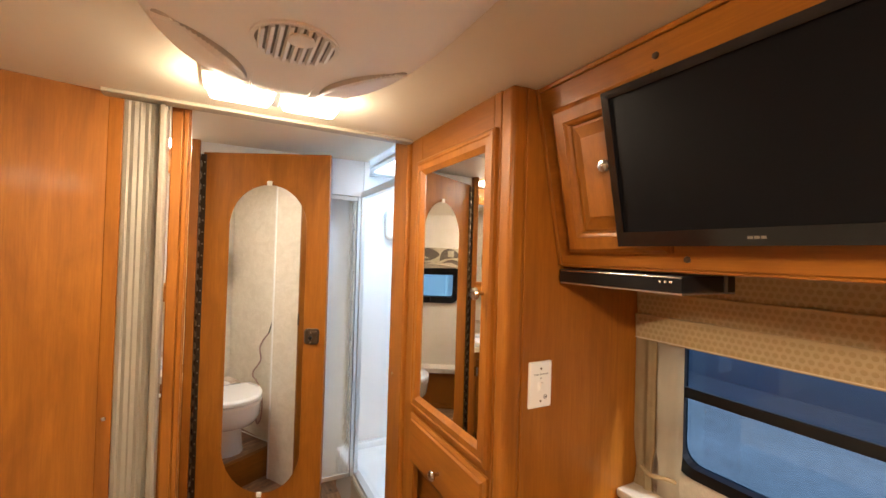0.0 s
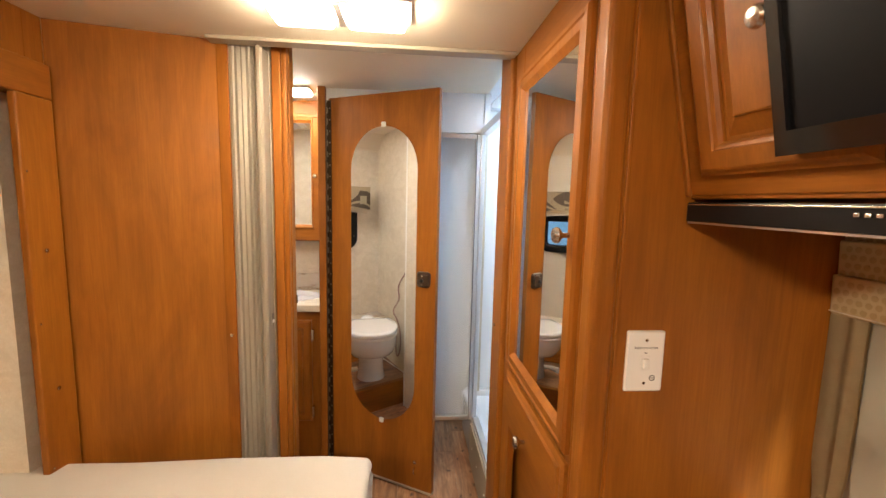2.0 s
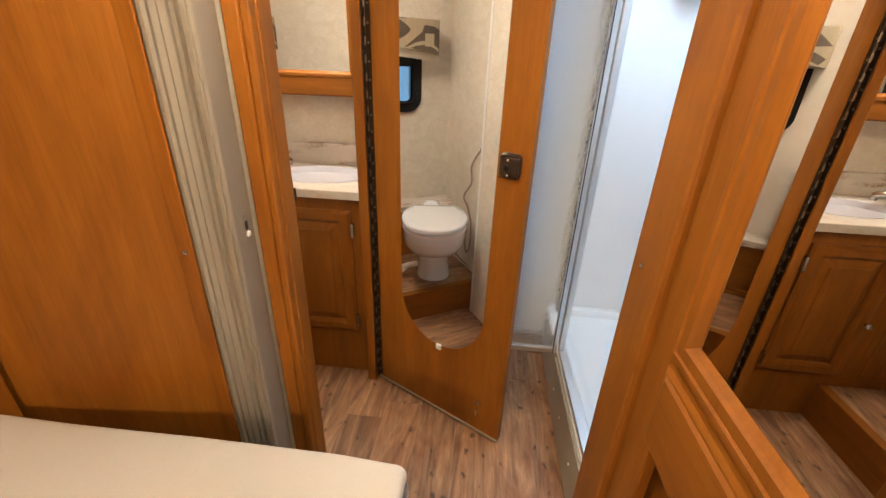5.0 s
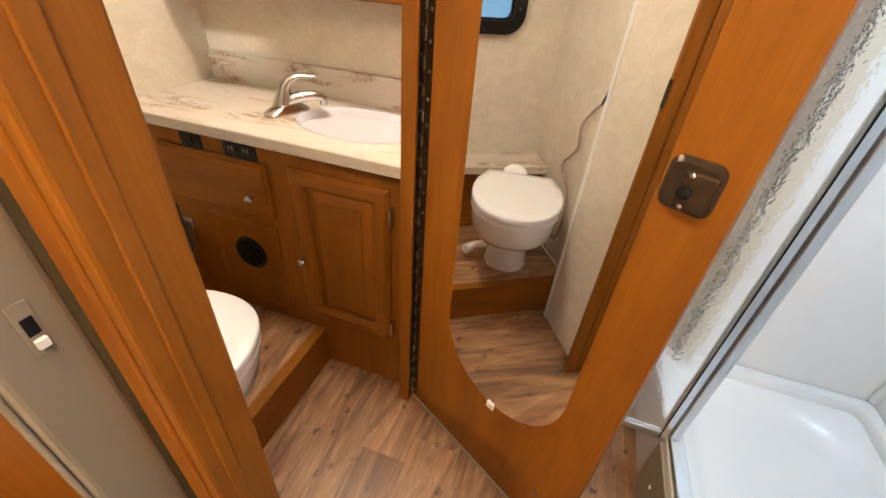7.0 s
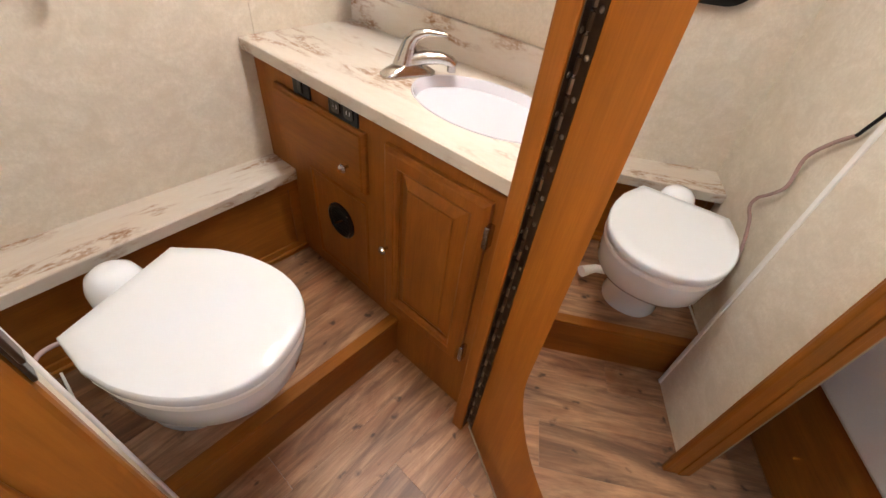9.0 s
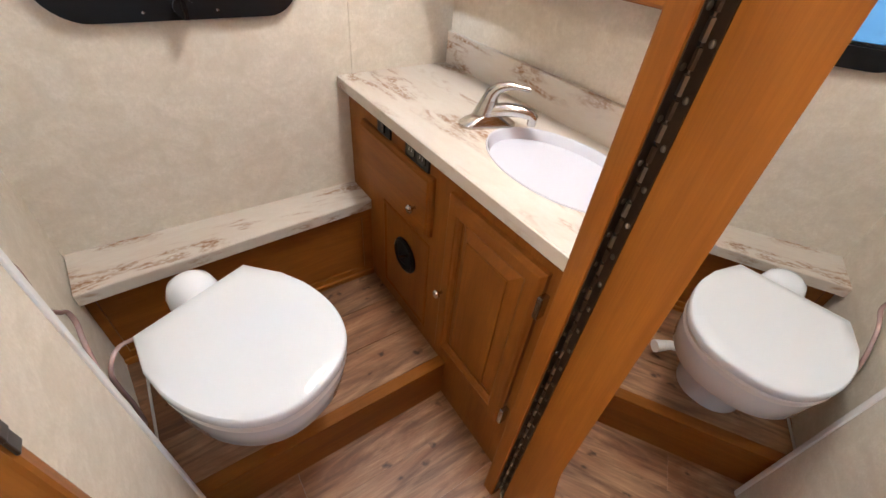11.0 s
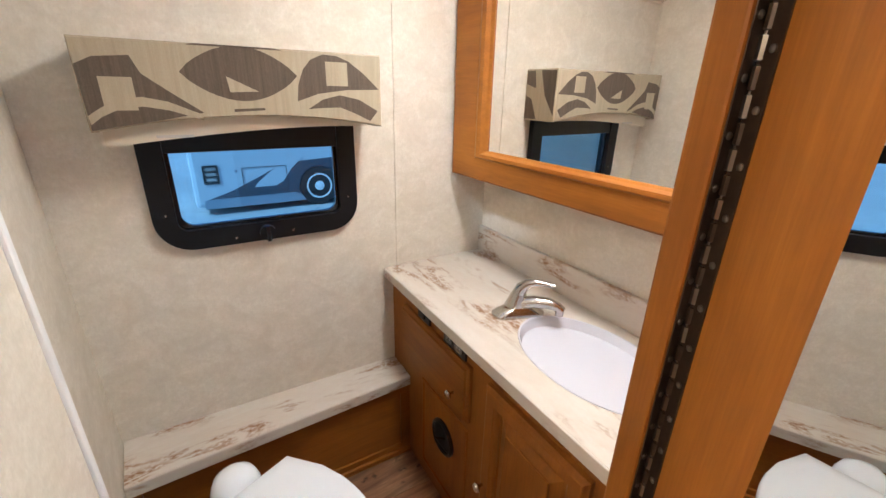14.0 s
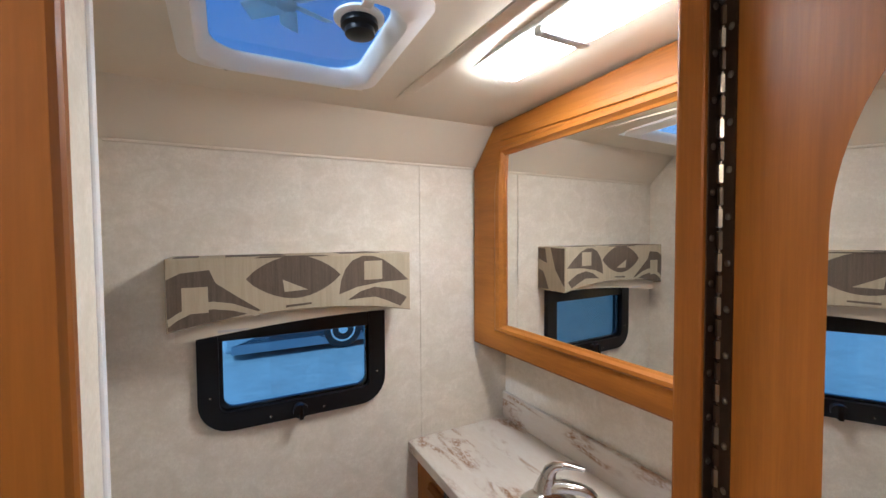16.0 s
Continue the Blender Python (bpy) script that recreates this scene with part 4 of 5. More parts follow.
part("panel_moulding", stack(vm, [(rect(-0.855, -0.585, 0.215, 0.570), 0), (rect(-0.855, -0.585, 0.215, 0.570, 0.002), 0.004), (rect(-0.855, -0.585, 0.215, 0.570, 0.008), 0.005), (rect(-0.855, -0.585, 0.215, 0.570, 0.014), 0.0005)], False, False), wood, vanity)

vent = thing("wall_vent", -0.706, 2.23, 0.437, "round black air vent in the vanity front", "vent")
rv = vm @ Matrix.Translation((-0.716, 0.434, 0.0005))
part("ring", lathe(rv, [(0.062, 0), (0.062, 0.006), (0.054, 0.010), (0.050, 0.006), (0.050, 0.001)], 28), black, vent, "", True)
for i in range(7):
    v = -0.036 + i * 0.012
    h = math.sqrt(0.05 ** 2 - v * v)
    part("louvre", obox(rv @ Matrix.Translation((0, v, 0.006)) @ Matrix.Rotation(radians(35), 4, "X"), -h, h, -0.004, 0.004, -0.001, 0.001), black, vent)
part("lever", obox(rv @ Matrix.Rotation(radians(40), 4, "Z"), -0.03, 0.03, -0.004, 0.004, 0.008, 0.013, 0.002), black_gloss, vent)
for i in range(4):
    a = radians(45 + 90 * i)
    screw(rv @ Matrix.Translation((0.057 * math.cos(a), 0.057 * math.sin(a), 0.008)), vent, 0.0035)

sw = thing("wall_switch", -0.84, 2.23, 0.81, "black rocker switch in the vanity front", "switch")
part("plate", obox(vm, -0.880, -0.803, 0.792, 0.848, 0, 0.006, 0.002), black, sw)
part("rocker", obox(vm, -0.852, -0.831, 0.803, 0.835, 0.006, 0.011, 0.002), black_gloss, sw)
outlet = thing("power_outlet", -0.66, 2.23, 0.81, "black double power outlet in the vanity front", "outlet")
part("plate", obox(vm, -0.722, -0.606, 0.790, 0.848, 0, 0.006, 0.002), black, outlet)
for u in (-0.69, -0.638):
    part("socket", stack(vm, [(rounded(u - 0.018, u + 0.018, 0.803, 0.835, 0.008, 4), 0.006), (rounded(u - 0.018, u + 0.018, 0.803, 0.835, 0.008, 4), 0.009)]), black_gloss, outlet)
    for du in (-0.006, 0.006):
        part("slot", obox(vm, u + du - 0.001, u + du + 0.001, 0.815, 0.825, 0.009, 0.0094), grille_grey, outlet)

# worktop with an oval cut-out
CX, CY, BA, BB = -0.37, 2.42, 0.205, 0.135
top = thing("countertop", -0.6, 2.4, 0.85, "marbled cream and brown laminate vanity worktop", "worktop")


def worktop():
    bm = bmesh.new()
    n = 48
    x0, x1, y0, y1 = -1.083, -0.134, 2.205, 2.598
    pts, edge = [], []
    for i in range(n):
        a = 2 * math.pi * i / n
        c, s = math.cos(a), math.sin(a)
        pts.append((CX + BA * c, CY + BB * s))
        t = min((x1 - CX) / c if c > 1e-6 else ((x0 - CX) / c if c < -1e-6 else 9), (y1 - CY) / s if s > 1e-6 else ((y0 - CY) / s if s < -1e-6 else 9))
        edge.append((CX + t * c, CY + t * s))
    for z, flip in ((0.886, False), (0.852, True)):
        ring = [bm.verts.new((u, v, z)) for u, v in pts]
        out = [bm.verts.new((u, v, z)) for u, v in edge]
        for i in range(n):
            j = (i + 1) % n
            bm.faces.new((ring[i], ring[j], out[j], out[i]))
            a, b = edge[i], edge[j]
            if abs(a[0] - b[0]) > 1e-6 and abs(a[1] - b[1]) > 1e-6:
                cx = a[0] if (abs(a[0] - x0) < 1e-6 or abs(a[0] - x1) < 1e-6) else b[0]
                cy = a[1] if (abs(a[1] - y0) < 1e-6 or abs(a[1] - y1) < 1e-6) else b[1]
                bm.faces.new((out[i], out[j], bm.verts.new((cx, cy, z))))
    stack(xm, [(rect(x0, x1, y0, y1), 0.8522), (rect(x0, x1, y0, y1), 0.8858)], False, False, bm)
    return bm


part("slab", worktop(), laminate_x, top)
part("front_edge", box(-1.083, -0.134, 2.200, 2.2055, 0.853, 0.8855, 0.002), laminate_x, top)
part("backsplash", box(-1.083, -0.134, 2.598, 2.614, 0.852, 0.985, 0.003), laminate_x, top)

basin = thing("wash_basin", CX, CY, 0.75, "oval white ceramic wash basin set in the worktop", "basin")
zm = plane_map((CX, CY, 0), (1, 0, 0), (0, 1, 0))
part("bowl", lathe(zm, [(0.985, 0.862), (1.012, 0.8864), (1.008, 0.8885), (0.985, 0.8875), (0.96, 0.878), (0.925, 0.850), (0.86, 0.805), (0.74, 0.765), (0.55, 0.742), (0.30, 0.732), (0.10, 0.730)], 56, None, BA, BB), basin_white, basin, "", True)
part("drain", lathe(plane_map((CX, CY, 0.7302), (1, 0, 0), (0, 1, 0)), [(0.020, 0), (0.020, 0.003), (0.012, 0.004)], 18), chrome, basin, "", True)

tap = thing("faucet", -0.60, 2.43, 0.886, "brushed nickel single-lever faucet on the worktop", "faucet")
FD = Vector((0.80, 0.60, 0)).normalized()
ft = plane_map((-0.615, 2.405, 0.886), FD, Vector((-FD.y, FD.x, 0)))
part("base", stack(plane_map((-0.615, 2.405, 0.886), (0.94, -0.34, 0), (0.34, 0.94, 0)), [(rounded(-0.031, 0.031, -0.074, 0.074, 0.029, 8), 0), (rounded(-0.031, 0.031, -0.074, 0.074, 0.029, 8), 0.006), (rounded(-0.028, 0.029, -0.064, 0.064, 0.027, 8), 0.013), (rounded(-0.024, 0.026, -0.048, 0.048, 0.024, 8), 0.021), (rounded(-0.019, 0.022, -0.032, 0.032, 0.019, 8), 0.028)]), chrome, tap, "", True)
part("spout", tube([ft @ Vector(p) for p in ((0.0, 0, 0.034), (0.04, 0, 0.046), (0.08, 0, 0.050), (0.105, 0, 0.045), (0.116, 0, 0.036))], [0.019, 0.017, 0.015, 0.013, 0.0115], 14), chrome, tap, "", True)
part("aerator", lathe(plane_map(ft @ Vector((0.110, 0, 0.020)), (1, 0, 0), (0, 1, 0)), [(0.0105, 0), (0.0115, 0.004), (0.0115, 0.018)], 14), chrome, tap, "", True)
part("body", tube([ft @ Vector(p) for p in ((-0.012, 0, 0.004), (-0.010, 0, 0.024), (-0.005, 0, 0.046), (0.000, 0, 0.066))], [0.033, 0.029, 0.024, 0.020], 18), chrome, tap, "", True)
part("lever", tube([ft @ Vector(p) for p in ((-0.002, 0, 0.060), (0.004, 0, 0.080), (0.018, 0, 0.095), (0.044, 0, 0.104), (0.092, 0, 0.103))], [0.020, 0.0175, 0.013, 0.009, 0.005], 14), chrome, tap, "curved lever handle", True)

# mirror cabinet
med = thing("mirror_cabinet", -0.6, 2.54, 1.21, "cherry wood mirror cabinet above the vanity", "cabinet")
mm = plane_map((-0.6, 2.487, 0), (1, 0.022, 0), (0, 0, 1)) @ Matrix.Translation((0.6, 0, 0))


def shaped(pts, n0, n1):
    return stack(mm, [(pts, n0), (pts, n1)])


part("body", shaped([(-1.083, 1.197), (-0.180, 1.197), (-0.180, 1.995), (-0.94, 1.955), (-1.083, 1.825)], -0.110, 0), wood, med)
OUT = [(-1.069, 1.200), (-0.184, 1.200), (-0.184, 1.992), (-0.945, 1.952), (-1.066, 1.822)]
INN = [(-0.887, 1.294), (-0.238, 1.294), (-0.238, 1.868), (-0.892, 1.850), (-0.888, 1.70)]


def frame_door():
    bm = bmesh.new()
    mix = lambda f: [(a[0] + (b[0] - a[0]) * f, a[1] + (b[1] - a[1]) * f) for a, b in zip(OUT, INN)]
    return stack(mm, [(OUT, 0.0), (OUT, 0.016), (mix(0.06), 0.020), (mix(0.72), 0.020), (mix(0.78), 0.025), (mix(0.88), 0.024), (mix(0.94), 0.014), (INN, 0.010), (INN, 0.002)], False, False, bm)


mdo = part("door", frame_door(), wood_x, med)
part("mirror", shaped(INN, 0.002, 0.007), mirror_glass, mdo, "bevelled mirror")
part("top_moulding", obox(mm, -0.90, -0.184, 1.895, 1.915, 0.018, 0.026, 0.003), wood_x, med)
knob(mm @ Matrix.Translation((-0.211, 1.572, 0.02)), mdo, 0.85)

# window over the ledge, fabric valance
win2 = tagged(thing("window_2", -1.09, 1.85, 1.06, "small black framed bathroom window with rounded corners", "window"), kind="structure")
bw = plane_map((-1.085, 1.585, 1.055), (0, 1, 0), (0, 0, 1))
part("window_frame", frame_mesh(bw, rounded(0, 0.528, 0, 0.40, 0.085, 8), rounded(0.052, 0.476, 0.052, 0.352, 0.024, 8), -0.03, 0.022), black, win2, "black window frame", True)
part("crossbar", obox(bw, 0.050, 0.478, 0.250, 0.312, -0.010, 0.016, 0.003), black, win2)
part("gasket", frame_mesh(bw, rounded(0.049, 0.479, 0.049, 0.355, 0.032, 8), rounded(0.062, 0.466, 0.062, 0.342, 0.030, 8), -0.006, 0.006), black_gloss, win2)
part("pane", obox(bw, 0.045, 0.483, 0.045, 0.358, -0.016, -0.012), tinted_glass, win2).visible_shadow = False
wk = part("crank_knob", lathe(bw @ Matrix.Translation((0.258, 0.030, 0.022)), [(0.016, 0), (0.016, 0.012), (0.012, 0.014), (0.021, 0.020), (0.021, 0.034), (0.010, 0.037)], 16), black, win2, "black crank knob", True)
part("grip", obox(bw, 0.252, 0.264, 0.008, 0.052, 0.058, 0.066, 0.002), black_gloss, wk)
for u in (0.03, 0.18, 0.33, 0.50):
    screw(bw @ Matrix.Translation((u, 0.018 if 0.1 < u < 0.45 else 0.10, 0.022)), win2, 0.003)

val = thing("fabric_valance", -1.0, 1.84, 1.36, "brown and beige geometric print fabric window valance", "valance")
VY0, VY1, VZ0, VZ1, VX = 1.535, 2.150, 1.368, 1.542, -0.935


def arch(f):
    return 0.030 * (1 - (2 * f - 1) ** 2)


def valance_front():
    bm = bmesh.new()
    n = 32
    pts = [(VY0, VZ1), *[(VY0 + (VY1 - VY0) * i / n, VZ0 + arch(i / n)) for i in range(n + 1)], (VY1, VZ1)]
    m = plane_map((0, 0, 0), (0, 1, 0), (0, 0, 1))
    stack(m, [(pts, VX - 0.014), (pts, VX - 0.003), ([(y + (0.003 if y < 1.84 else -0.003), z + (0.003 if z < 1.5 else -0.003)) for y, z in pts], VX)], bm=bm)
    box(-1.084, VX - 0.014, VY0, VY0 + 0.012, VZ0, VZ1, 0.002, bm=bm)
    box(-1.084, VX - 0.014, VY1 - 0.012, VY1, VZ0, VZ1, 0.002, bm=bm)
    box(-1.084, VX - 0.014, VY0 + 0.012, VY1 - 0.012, VZ1 - 0.012, VZ1 - 0.0005, bm=bm)
    return bm


part("board", valance_front(), print_beige, val, "fabric-covered board")
fmv = plane_map((VX, VY0, VZ0), (0, 1, 0), (0, 0, 1))


WARP_FROM = (0, 0.042, 0.111, 0.212, 0.432, 0.502, 0.554, 0.615)
WARP_TO = (0, 0.033, 0.088, 0.175, 0.400, 0.475, 0.533, 0.612)


def printed(pts, mat, n=0.0008):
    pts = [(float(np.interp(u, WARP_FROM, WARP_TO)), v) for u, v in pts]
    return part("print", stack(fmv, [(pts, 0.0001), (pts, n)]), mat, val)


def lens(c, v, a, b, seg=14):
    up = [(c - a + 2 * a * i / seg, v + b * math.sin(math.pi * i / seg) ** 0.8) for i in range(seg + 1)]
    dn = [(c + a - 2 * a * i / seg, v - b * math.sin(math.pi * i / seg) ** 0.8) for i in range(1, seg)]
    return up + dn


def scaled(pts):
    return [(u, v * 1.25) for u, v in pts]


printed(scaled([(0.002, 0.100), (0.04, 0.112), (0.113, 0.116), (0.128, 0.09), (0.18, 0.062), (0.238, 0.030), (0.15, 0.018), (0.08, 0.011), (0.004, 0.003)]), print_brown)
printed(scaled(rect(0.041, 0.109, 0.034, 0.084)), print_beige, 0.0014)
printed(lens(0.321, 0.118, 0.116, 0.056), print_brown)
printed(scaled([(0.290, 0.090), (0.294, 0.064), (0.352, 0.066)]), print_beige, 0.0014)
printed(scaled([(0.433, 0.050), (0.438, 0.080), (0.450, 0.106), (0.468, 0.124), (0.495, 0.134), (0.525, 0.133), (0.552, 0.124), (0.580, 0.104), (0.612, 0.074), (0.545, 0.072), (0.480, 0.064)]), print_brown)
printed(scaled([(0.006, 0.012), (0.03, 0.024), (0.07, 0.036), (0.12, 0.040), (0.17, 0.034), (0.235, 0.018), (0.235, 0.027), (0.17, 0.048), (0.12, 0.055), (0.07, 0.050), (0.03, 0.037), (0.004, 0.026)]), print_beige, 0.0016)
printed(scaled(rect(0.500, 0.548, 0.079, 0.122)), print_beige, 0.0014)
printed(scaled([(0.455, 0.036), (0.490, 0.054), (0.528, 0.062), (0.570, 0.054), (0.608, 0.032), (0.592, 0.012), (0.555, 0.030), (0.528, 0.039), (0.490, 0.038)]), print_brown)
printed(scaled([(0.297, 0.031), (0.36, 0.034), (0.36, 0.038), (0.297, 0.036)]), print_brown)
printed(scaled([(0.225, 0.136), (0.41, 0.136), (0.39, 0.139), (0.24, 0.139)]), print_brown)
for y0, y1 in ((1.55, 1.60), (1.66, 1.80), (1.95, 2.06)):
    part("print", box(-1.06, VX - 0.02, y0, y1, VZ1 - 0.0005, VZ1 + 0.0006), print_brown, val)
for y, way in ((VY0, -1), (VY1, 1)):
    em2 = plane_map((VX - 0.002, y, VZ0), (-1, 0, 0), (0, 0, 1)) if way > 0 else plane_map((-1.083, y, VZ0), (1, 0, 0), (0, 0, 1))
    for pts in ([(0.004, 0.02), (0.05, 0.085), (0.075, 0.170), (0.004, 0.168)], [(0.085, 0.006), (0.142, 0.006), (0.142, 0.085), (0.115, 0.075)], [(0.095, 0.11), (0.142, 0.125), (0.142, 0.168), (0.105, 0.168)]):
        part("print", stack(em2, [(pts, 0.0001), (pts, 0.0008)]), print_brown, val)
shade = thing("roller_shade", -0.98, 1.84, 1.33, "ivory fabric shade bottom below the valance", "shade")
m = plane_map((-0.965, VY0 + 0.014, 0), (0, 1, 0), (0, 0, 1))
pts = [(0, 1.50), (0, 1.336), *[(0.57 * i / 20, 1.336 + 0.034 * math.sin(math.pi * i / 20 * 0.6)) for i in range(1, 21)], (0.57, 1.50)]
part("cloth", stack(m, [(pts, -0.006), (pts, 0.0)]), lining, shade)
part("label_tag", obox(m, 0.09, 0.16, 1.352, 1.358, 0.0002, 0.0012), grille_grey, shade)

# ledge, platform and toilet
ledge = thing("wall_ledge", -1.0, 1.8, 0.47, "marbled laminate ledge along the bathroom wall", "ledge")
LEDGE = [(-1.084, 1.394), (-0.905, 1.410), (-0.950, 2.234), (-1.084, 2.234)]
lm = plane_map((0, 0, 0), (1, 0, 0), (0, 1, 0))
part("slab", stack(lm, [(LEDGE, 0.472), (LEDGE, 0.506), ([(x - 0.003, y) for x, y in LEDGE], 0.509)]), laminate, ledge)
part("front_panel", box(-0.985, -0.965, 1.392, 2.234, 0.171, 0.475), wood_y, ledge)
part("panel_frame", frame_mesh(plane_map((-0.965, 1.392, 0.171), (0, 1, 0), (0, 0, 1)), rect(0, 0.842, 0, 0.304), rect(0, 0.842, 0, 0.304, 0.035), 0, 0.008), wood_y, ledge)
part("foot_moulding", box(-0.957, -0.945, 1.392, 2.234, 0.171, 0.186, 0.003), wood_y, ledge)

plat = thing("toilet_platform", -0.75, 1.8, 0, "raised wood-look step below the toilet", "platform")
part("riser", box(-0.470, -0.452, 1.392, 2.234, 0, 0.160, 0.001), wood_y, plat)
part("nosing", box(-0.486, -0.447, 1.392, 2.234, 0.160, 0.1745, 0.003), wood_y, plat)
part("core", box(-1.08, -0.472, 1.394, 2.232, 0, 0.165), wood_y, plat)

toilet = thing("toilet", -0.55, 1.72, 0.17, "white ceramic toilet with a closed lid", "toilet")
TD = Vector((0.91, 0.417, 0)).normalized()
tl = plane_map((-0.678, 1.657, -0.014), TD, Vector((-TD.y, TD.x, 0)))


def seat_outline(s, back=0.0, length=0.392, half=0.177, backhalf=0.134):
    pts = []
    for i in range(41):
        a = -math.pi / 2 + math.pi * i / 40
        c, q = math.cos(a), math.sin(a)
        pts.append((0.16 + (length - 0.16) * max(c, 0) ** 0.9, half * math.copysign(abs(q) ** 0.85, q)))
    pts += [(0.095, half * 0.955), (0.0, backhalf), (0.0, -backhalf), (0.095, -half * 0.955)]
    cx = 0.19
    return [((u - cx) * s + cx, v * s) for u, v in pts]


part("lid", stack(tl, [(seat_outline(0.975), 0.577), (seat_outline(0.995), 0.579), (seat_outline(1.0), 0.584), (seat_outline(1.0), 0.596), (seat_outline(0.992), 0.601), (seat_outline(0.975), 0.604), (seat_outline(0.8), 0.607)]), ceramic, toilet, "closed white lid", True)
part("seat", stack(tl, [(seat_outline(0.96), 0.552), (seat_outline(0.985), 0.557), (seat_outline(0.985), 0.569), (seat_outline(0.965), 0.5735)]), white_plastic, toilet, "", True)


def bowl_ring(s, sv, shift):
    return [((u - 0.19) * s + 0.19 + shift, v * sv) for u, v in seat_outline(1.0)]


part("bowl", stack(tl, [(bowl_ring(0.50, 0.56, -0.15), 0.1765), (bowl_ring(0.51, 0.57, -0.15), 0.190), (bowl_ring(0.49, 0.53, -0.15), 0.22), (bowl_ring(0.47, 0.49, -0.145), 0.30), (bowl_ring(0.48, 0.50, -0.135), 0.36), (bowl_ring(0.62, 0.64, -0.085), 0.385), (bowl_ring(0.82, 0.85, -0.04), 0.42), (bowl_ring(0.94, 0.945, -0.008), 0.475), (bowl_ring(0.955, 0.96, 0.0), 0.528), (bowl_ring(0.965, 0.97, 0.0), 0.556)]), ceramic, toilet, "", True)
part("valve_housing", lathe(tl @ Matrix.Translation((-0.048, 0.022, 0)), [(0.056, 0.44), (0.058, 0.55), (0.056, 0.575), (0.047, 0.598), (0.029, 0.612), (0.008, 0.617)], 26), ceramic, toilet, "domed valve housing", True)
part("pedal", tube([tl @ Vector(p) for p in ((0.02, 0.10, 0.235), (0.05, 0.15, 0.24), (0.10, 0.185, 0.24))], [0.016, 0.016, 0.022], 10), white_plastic, toilet, "flush pedal", True)

hose = thing("water_hose", -0.85, 1.40, 0.4, "clear flexible water hose from the wall to the toilet", "hose")
def on_south(x):
    return 1.39 + (x + 1.085) * 0.0985


HOSE = ((-0.545, 0.012, 0.915), (-0.60, 0.014, 0.865), (-0.645, 0.016, 0.80), (-0.63, 0.016, 0.72), (-0.67, 0.018, 0.665), (-0.709, 0.02, 0.626), (-0.714, 0.02, 0.588), (-0.66, 0.02, 0.56), (-0.595, 0.02, 0.47), (-0.59, 0.022, 0.34), (-0.635, 0.022, 0.275), (-0.662, 0.022, 0.33), (-0.648, 0.024, 0.42), (-0.648, 0.03, 0.485), (-0.69, 0.06, 0.505), (-0.735, 0.12, 0.47))
part("hose", tube(smooth_path([(x, on_south(x) + dy, z) for x, dy, z in HOSE]), 0.0052, 10), material("clear_vinyl_hose", (0.40, 0.27, 0.25), 0.18, coat=0.4), hose, "", True)
part("connector", tube([(x, on_south(x) + dy, z) for x, dy, z in ((-0.505, 0.003, 1.005), (-0.508, 0.012, 0.995), (-0.53, 0.013, 0.945), (-0.545, 0.012, 0.915))], 0.0045, 8), black, hose, "", True)
part("grommet", lathe(plane_map((-0.505, on_south(-0.505) + 0.001, 1.007), (-0.995, -0.098, 0), (0, 0, 1)), [(0.014, 0), (0.014, 0.004), (0.008, 0.008)], 16), black, hose, "", True)

setting("trim_caulk", box(-0.955, -0.446, 1.447, 1.4535, 0.1745, 0.181, 0.002), white_plastic, "white sealant bead along the toilet platform", "trim")
setting("trim_caulk_end", box(-0.451, -0.444, 1.446, 1.4555, 0.002, 0.181, 0.002), white_plastic, "white sealant bead down the platform riser", "trim")

# boxed end of the south wall with its edge bead
setting("wall_boxed_end", box(-0.405, -0.146, 1.516, 1.53, 0, 2.02), wallpaper, "cream wallpapered wall end beside the door", "wall")
setting("trim_corner_bead", box(-0.416, -0.400, 1.450, 1.5345, 0.0, 2.0, 0.003), white_plastic, "white plastic corner bead", "trim")

# roof vent
rvent = thing("roof_vent", -0.64, 1.79, 1.97, "white framed roof vent with a daylit dome and fan", "vent")


def on_ceiling(u):
    return 1.955 + min(0.045, (u + 0.96) * 0.07)


tilt = plane_map((-0.622, 1.79, on_ceiling(-0.622)), (1, 0, 0.07), (0, -1, 0))
part("flange", stack(tilt, [(rounded(-0.205, 0.205, -0.205, 0.205, 0.05, 8), 0), (rounded(-0.205, 0.205, -0.205, 0.205, 0.05, 8), 0.006), (rounded(-0.185, 0.185, -0.185, 0.185, 0.05, 8), 0.016), (rounded(-0.170, 0.170, -0.170, 0.170, 0.06, 8), 0.022), (rounded(-0.165, 0.165, -0.165, 0.165, 0.06, 8), 0.019), (rounded(-0.157, 0.157, -0.157, 0.157, 0.06, 8), 0.004), (rounded(-0.150, 0.150, -0.150, 0.150, 0.06, 8), -0.004), (rounded(-0.148, 0.148, -0.148, 0.148, 0.06, 8), -0.016)], False, False), white_plastic, rvent, "", True)
part("dome", stack(tilt, [(rounded(-0.1495, 0.1495, -0.1495, 0.1495, 0.06, 8), -0.015), (rounded(-0.1495, 0.1495, -0.1495, 0.1495, 0.06, 8), -0.011)]), vent_acrylic, rvent, "blue tinted acrylic dome").visible_shadow = False
fan = part("fan_hub", lathe(tilt @ Matrix.Translation((0.02, 0.02, -0.046)), [(0.018, 0), (0.018, 0.014), (0.010, 0.018)], 16), white_plastic, rvent, "", True)
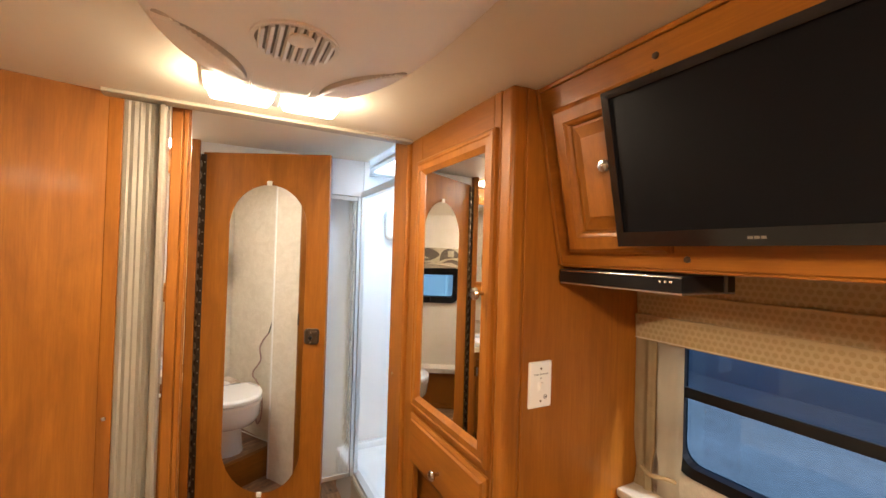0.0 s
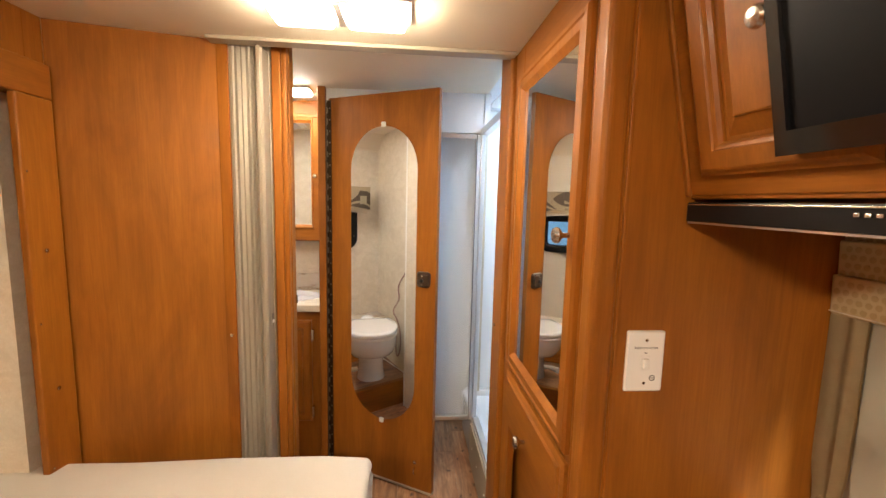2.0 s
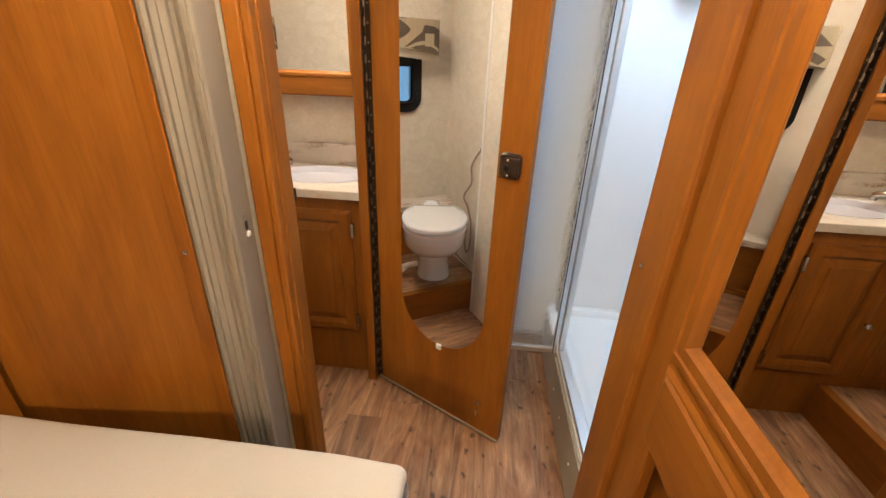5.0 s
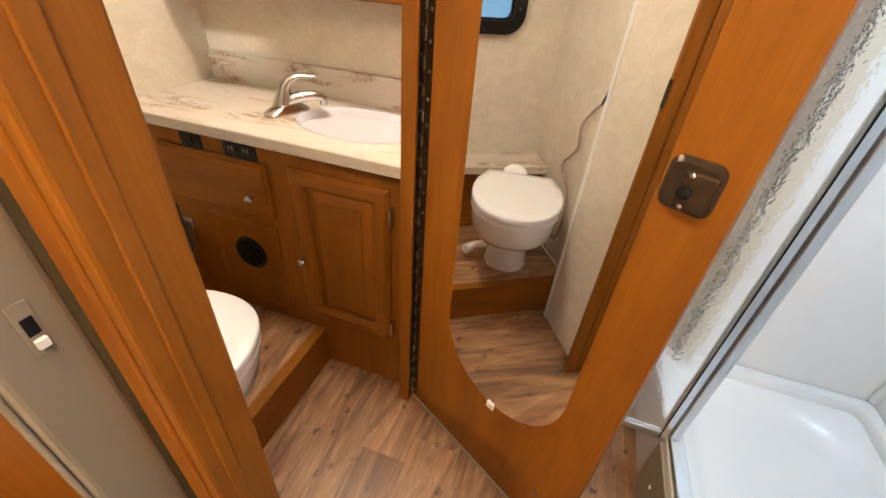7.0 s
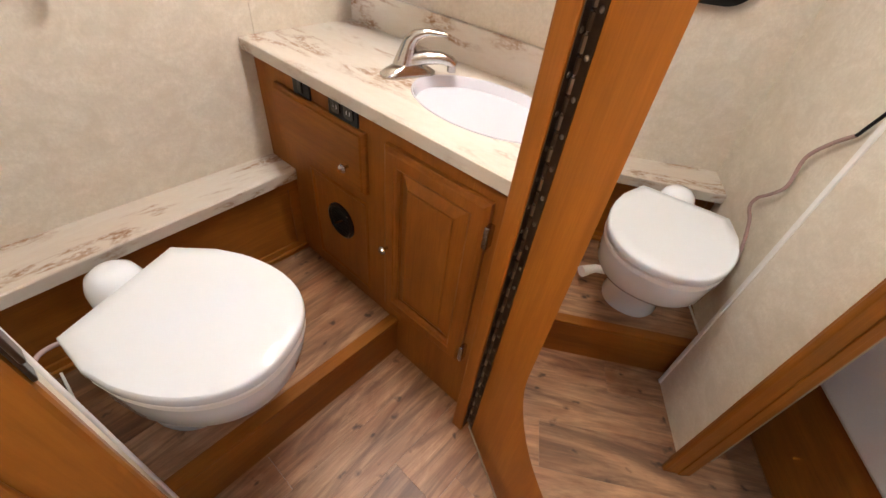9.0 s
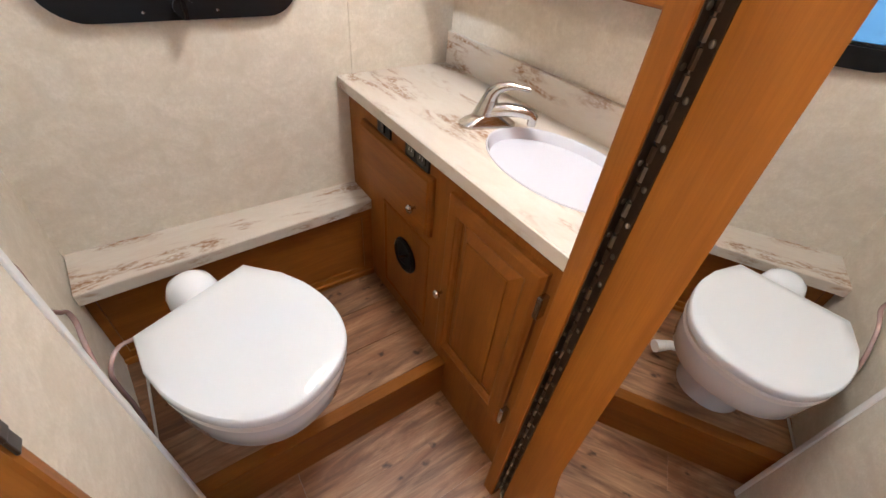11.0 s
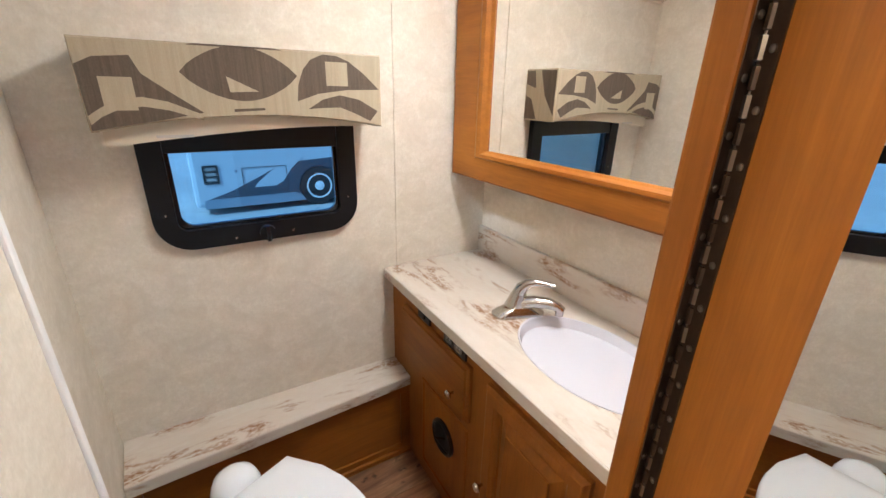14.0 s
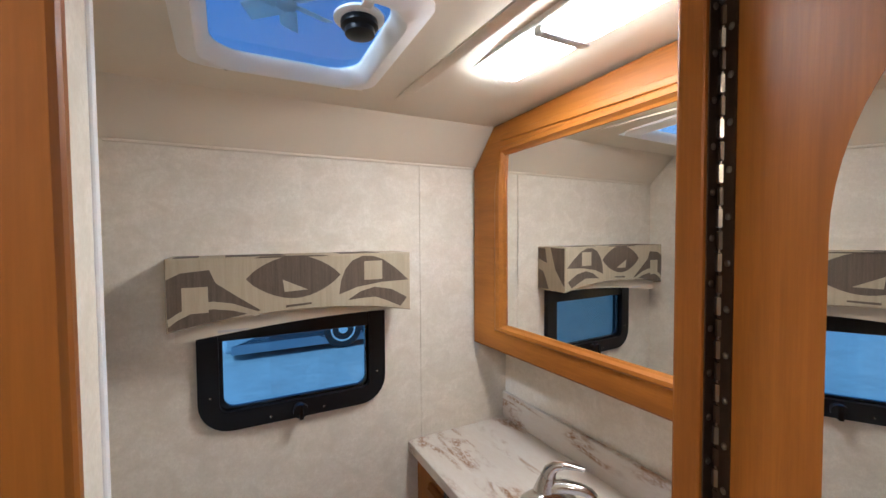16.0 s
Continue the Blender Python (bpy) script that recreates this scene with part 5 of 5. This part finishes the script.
for i in range(6):
    bmf = obox(tilt @ Matrix.Translation((0.02, 0.02, -0.038)) @ Matrix.Rotation(radians(60 * i + 10), 4, "Z") @ Matrix.Rotation(radians(24), 4, "X"), 0.016, 0.085, -0.018, 0.018, -0.001, 0.001, 0.0006)
    part("fan_blade", bmf, white_plastic, fan)
crank = part("crank_plate", lathe(tilt @ Matrix.Translation((0.07, -0.098, -0.010)), [(0.046, 0), (0.046, 0.004), (0.040, 0.008), (0.030, 0.008)], 28), white_plastic, rvent, "round white crank plate", True)
part("crank_arm", obox(tilt, 0.108, 0.142, -0.108, -0.088, -0.010, -0.004, 0.002), white_plastic, crank)
part("crank", lathe(tilt @ Matrix.Translation((0.07, -0.098, -0.002)), [(0.034, 0), (0.034, 0.010), (0.027, 0.014), (0.027, 0.024), (0.012, 0.028)], 20), black, crank, "black crank knob", True)
for u in (-0.19, 0.19):
    for v in (-0.12, 0.12):
        screw(tilt @ Matrix.Translation((u, v, 0.012)), rvent, 0.004)

# ---- outside ----
ground = setting("ground", box(-400, 400, -400, 400, -0.95, -0.90), concrete, "cracked grey concrete yard", "ground")

# ---- parked motorhome outside ----
coach = thing("parked_motorhome", -9.8, 3.5, -0.9, "white motorhome with dark swoosh stripes parked outside", "motorhome")
km = plane_map((-8.75, 0.0, -0.9), (0, 1, 0), (0, 0, 1))
part("body", obox(km, 1.55, 8.5, 0.16, 3.0, -2.3, 0, 0.08), coach_white, coach)
part("skirt", obox(km, 1.70, 8.4, 0.13, 0.32, -2.2, 0.004, 0.01), coach_grey, coach)


def panel(pts, mat, n, name="stripe"):
    """A painted field on the side of the coach."""
    return part(name, stack(km, [(pts, 0.0005), (pts, n)]), mat, coach)


panel([(1.72, 0.30), (2.2, 0.46), (2.75, 0.71), (3.0, 0.84), (3.4, 0.96), (4.4, 1.02), (6.2, 1.10), (8.4, 1.12), (8.4, 0.33), (1.78, 0.322)], coach_dark, 0.006)
panel([(2.62, 0.50), (2.70, 0.60), (2.95, 0.80), (3.25, 0.97), (3.62, 1.06), (3.35, 0.82), (3.18, 0.58), (3.02, 0.50)], coach_white, 0.009)
panel([(4.5, 1.25), (5.6, 1.45), (8.4, 1.5), (8.4, 1.3), (6.0, 1.3)], coach_grey, 0.006)
panel(rounded(1.75, 2.02, 0.62, 0.98, 0.03, 4), black_gloss, 0.02, "headlight_bezel")
for v in (0.68, 0.78, 0.88):
    part("lamp", obox(km, 1.80, 1.97, v, v + 0.06, 0.02, 0.028, 0.004), chrome, coach)
part("badge", lathe(km @ Matrix.Translation((2.32, 0.84, 0.001)), [(0.03, 0), (0.03, 0.004), (0.01, 0.006)], 12), coach_grey, coach)
for u in (3.6, 5.4):
    part("window", stack(km, [(rounded(u, u + 0.9, 1.7, 2.3, 0.08, 5), 0.0005), (rounded(u, u + 0.9, 1.7, 2.3, 0.08, 5), 0.012)]), black_gloss, coach)
part("hatch", frame_mesh(km, rounded(2.42, 3.26, 0.40, 0.90, 0.03, 3), rounded(2.43, 3.25, 0.41, 0.89, 0.03, 3), 0.0062, 0.012), rubber, coach)
WU = 3.9
wh = part("wheel", lathe(km @ Matrix.Translation((WU, 0.42, -0.22)), [(0.22, 0), (0.40, 0.0), (0.42, 0.05), (0.42, 0.20), (0.40, 0.24), (0.27, 0.245)], 36), rubber, coach, "", True)
# plain white stands in for the bright reflection on the metal rim
part("rim", lathe(km @ Matrix.Translation((WU, 0.42, -0.22)), [(0.27, 0.2), (0.27, 0.25), (0.24, 0.252), (0.20, 0.20), (0.11, 0.19), (0.10, 0.25), (0.04, 0.26)], 30), white_plastic, wh, "metal rim, coloured white for its shine", True)
part("wheel_arch", frame_mesh(km @ Matrix.Translation((WU, 0.42, 0.006)), [(0.50 * math.cos(i * 0.1963), max(0.50 * math.sin(i * 0.1963), -0.12)) for i in range(32)], [(0.45 * math.cos(i * 0.1963), max(0.45 * math.sin(i * 0.1963), -0.12)) for i in range(32)], 0.0005, 0.03), coach_dark, coach)

# dark building outside the bedroom window
shed = thing("far_building", 9, 0, -0.9, "long dark building across the yard", "building")
part("wall", box(9.0, 14.0, -14, 14, -0.9, 1.35), coach_grey, shed)
part("roof", box(8.6, 14.4, -14.4, 14.4, 1.35, 1.6, 0.02), coach_dark, shed)

# ---- floor planks ----
PW = 0.152
meshes = {}


def plank(x0, x1, y0, y1, z, parent, run="y"):
    key = (round(x1 - x0, 4), round(y1 - y0, 4))
    if key not in meshes:
        bm = box(-(x1 - x0) / 2, (x1 - x0) / 2, -(y1 - y0) / 2, (y1 - y0) / 2, -0.004, 0, 0.0004, 1)
        me = bpy.data.meshes.new("plank")
        bm.to_mesh(me)
        bm.free()
        me.materials.append(plank_wood)
        meshes[key] = me
    ob = new("plank", meshes[key])
    ob.parent = parent
    ob.matrix_parent_inverse = Matrix.Translation(-origin_of(parent))
    ob.location = ((x0 + x1) / 2, (y0 + y1) / 2, z)
    return ob


random.seed(4)
for i in range(12):
    x0 = -1.083 + i * PW
    y = -0.98 - random.uniform(0.0, 0.8)
    while y < 2.62:
        y1 = y + 0.92
        a, b = max(y, -0.98), min(y1, 2.652)
        if b - a > 0.05:
            plank(x0 + 0.0003, min(x0 + PW - 0.0003, 0.738), a + 0.0003, b - 0.0003, 0.0, floor)
        y = y1
for i, (a, b) in enumerate(((-0.942, -0.795), (-0.793, -0.641), (-0.639, -0.488))):
    plank(a, b, 1.394, 2.232, 0.1705, plat)
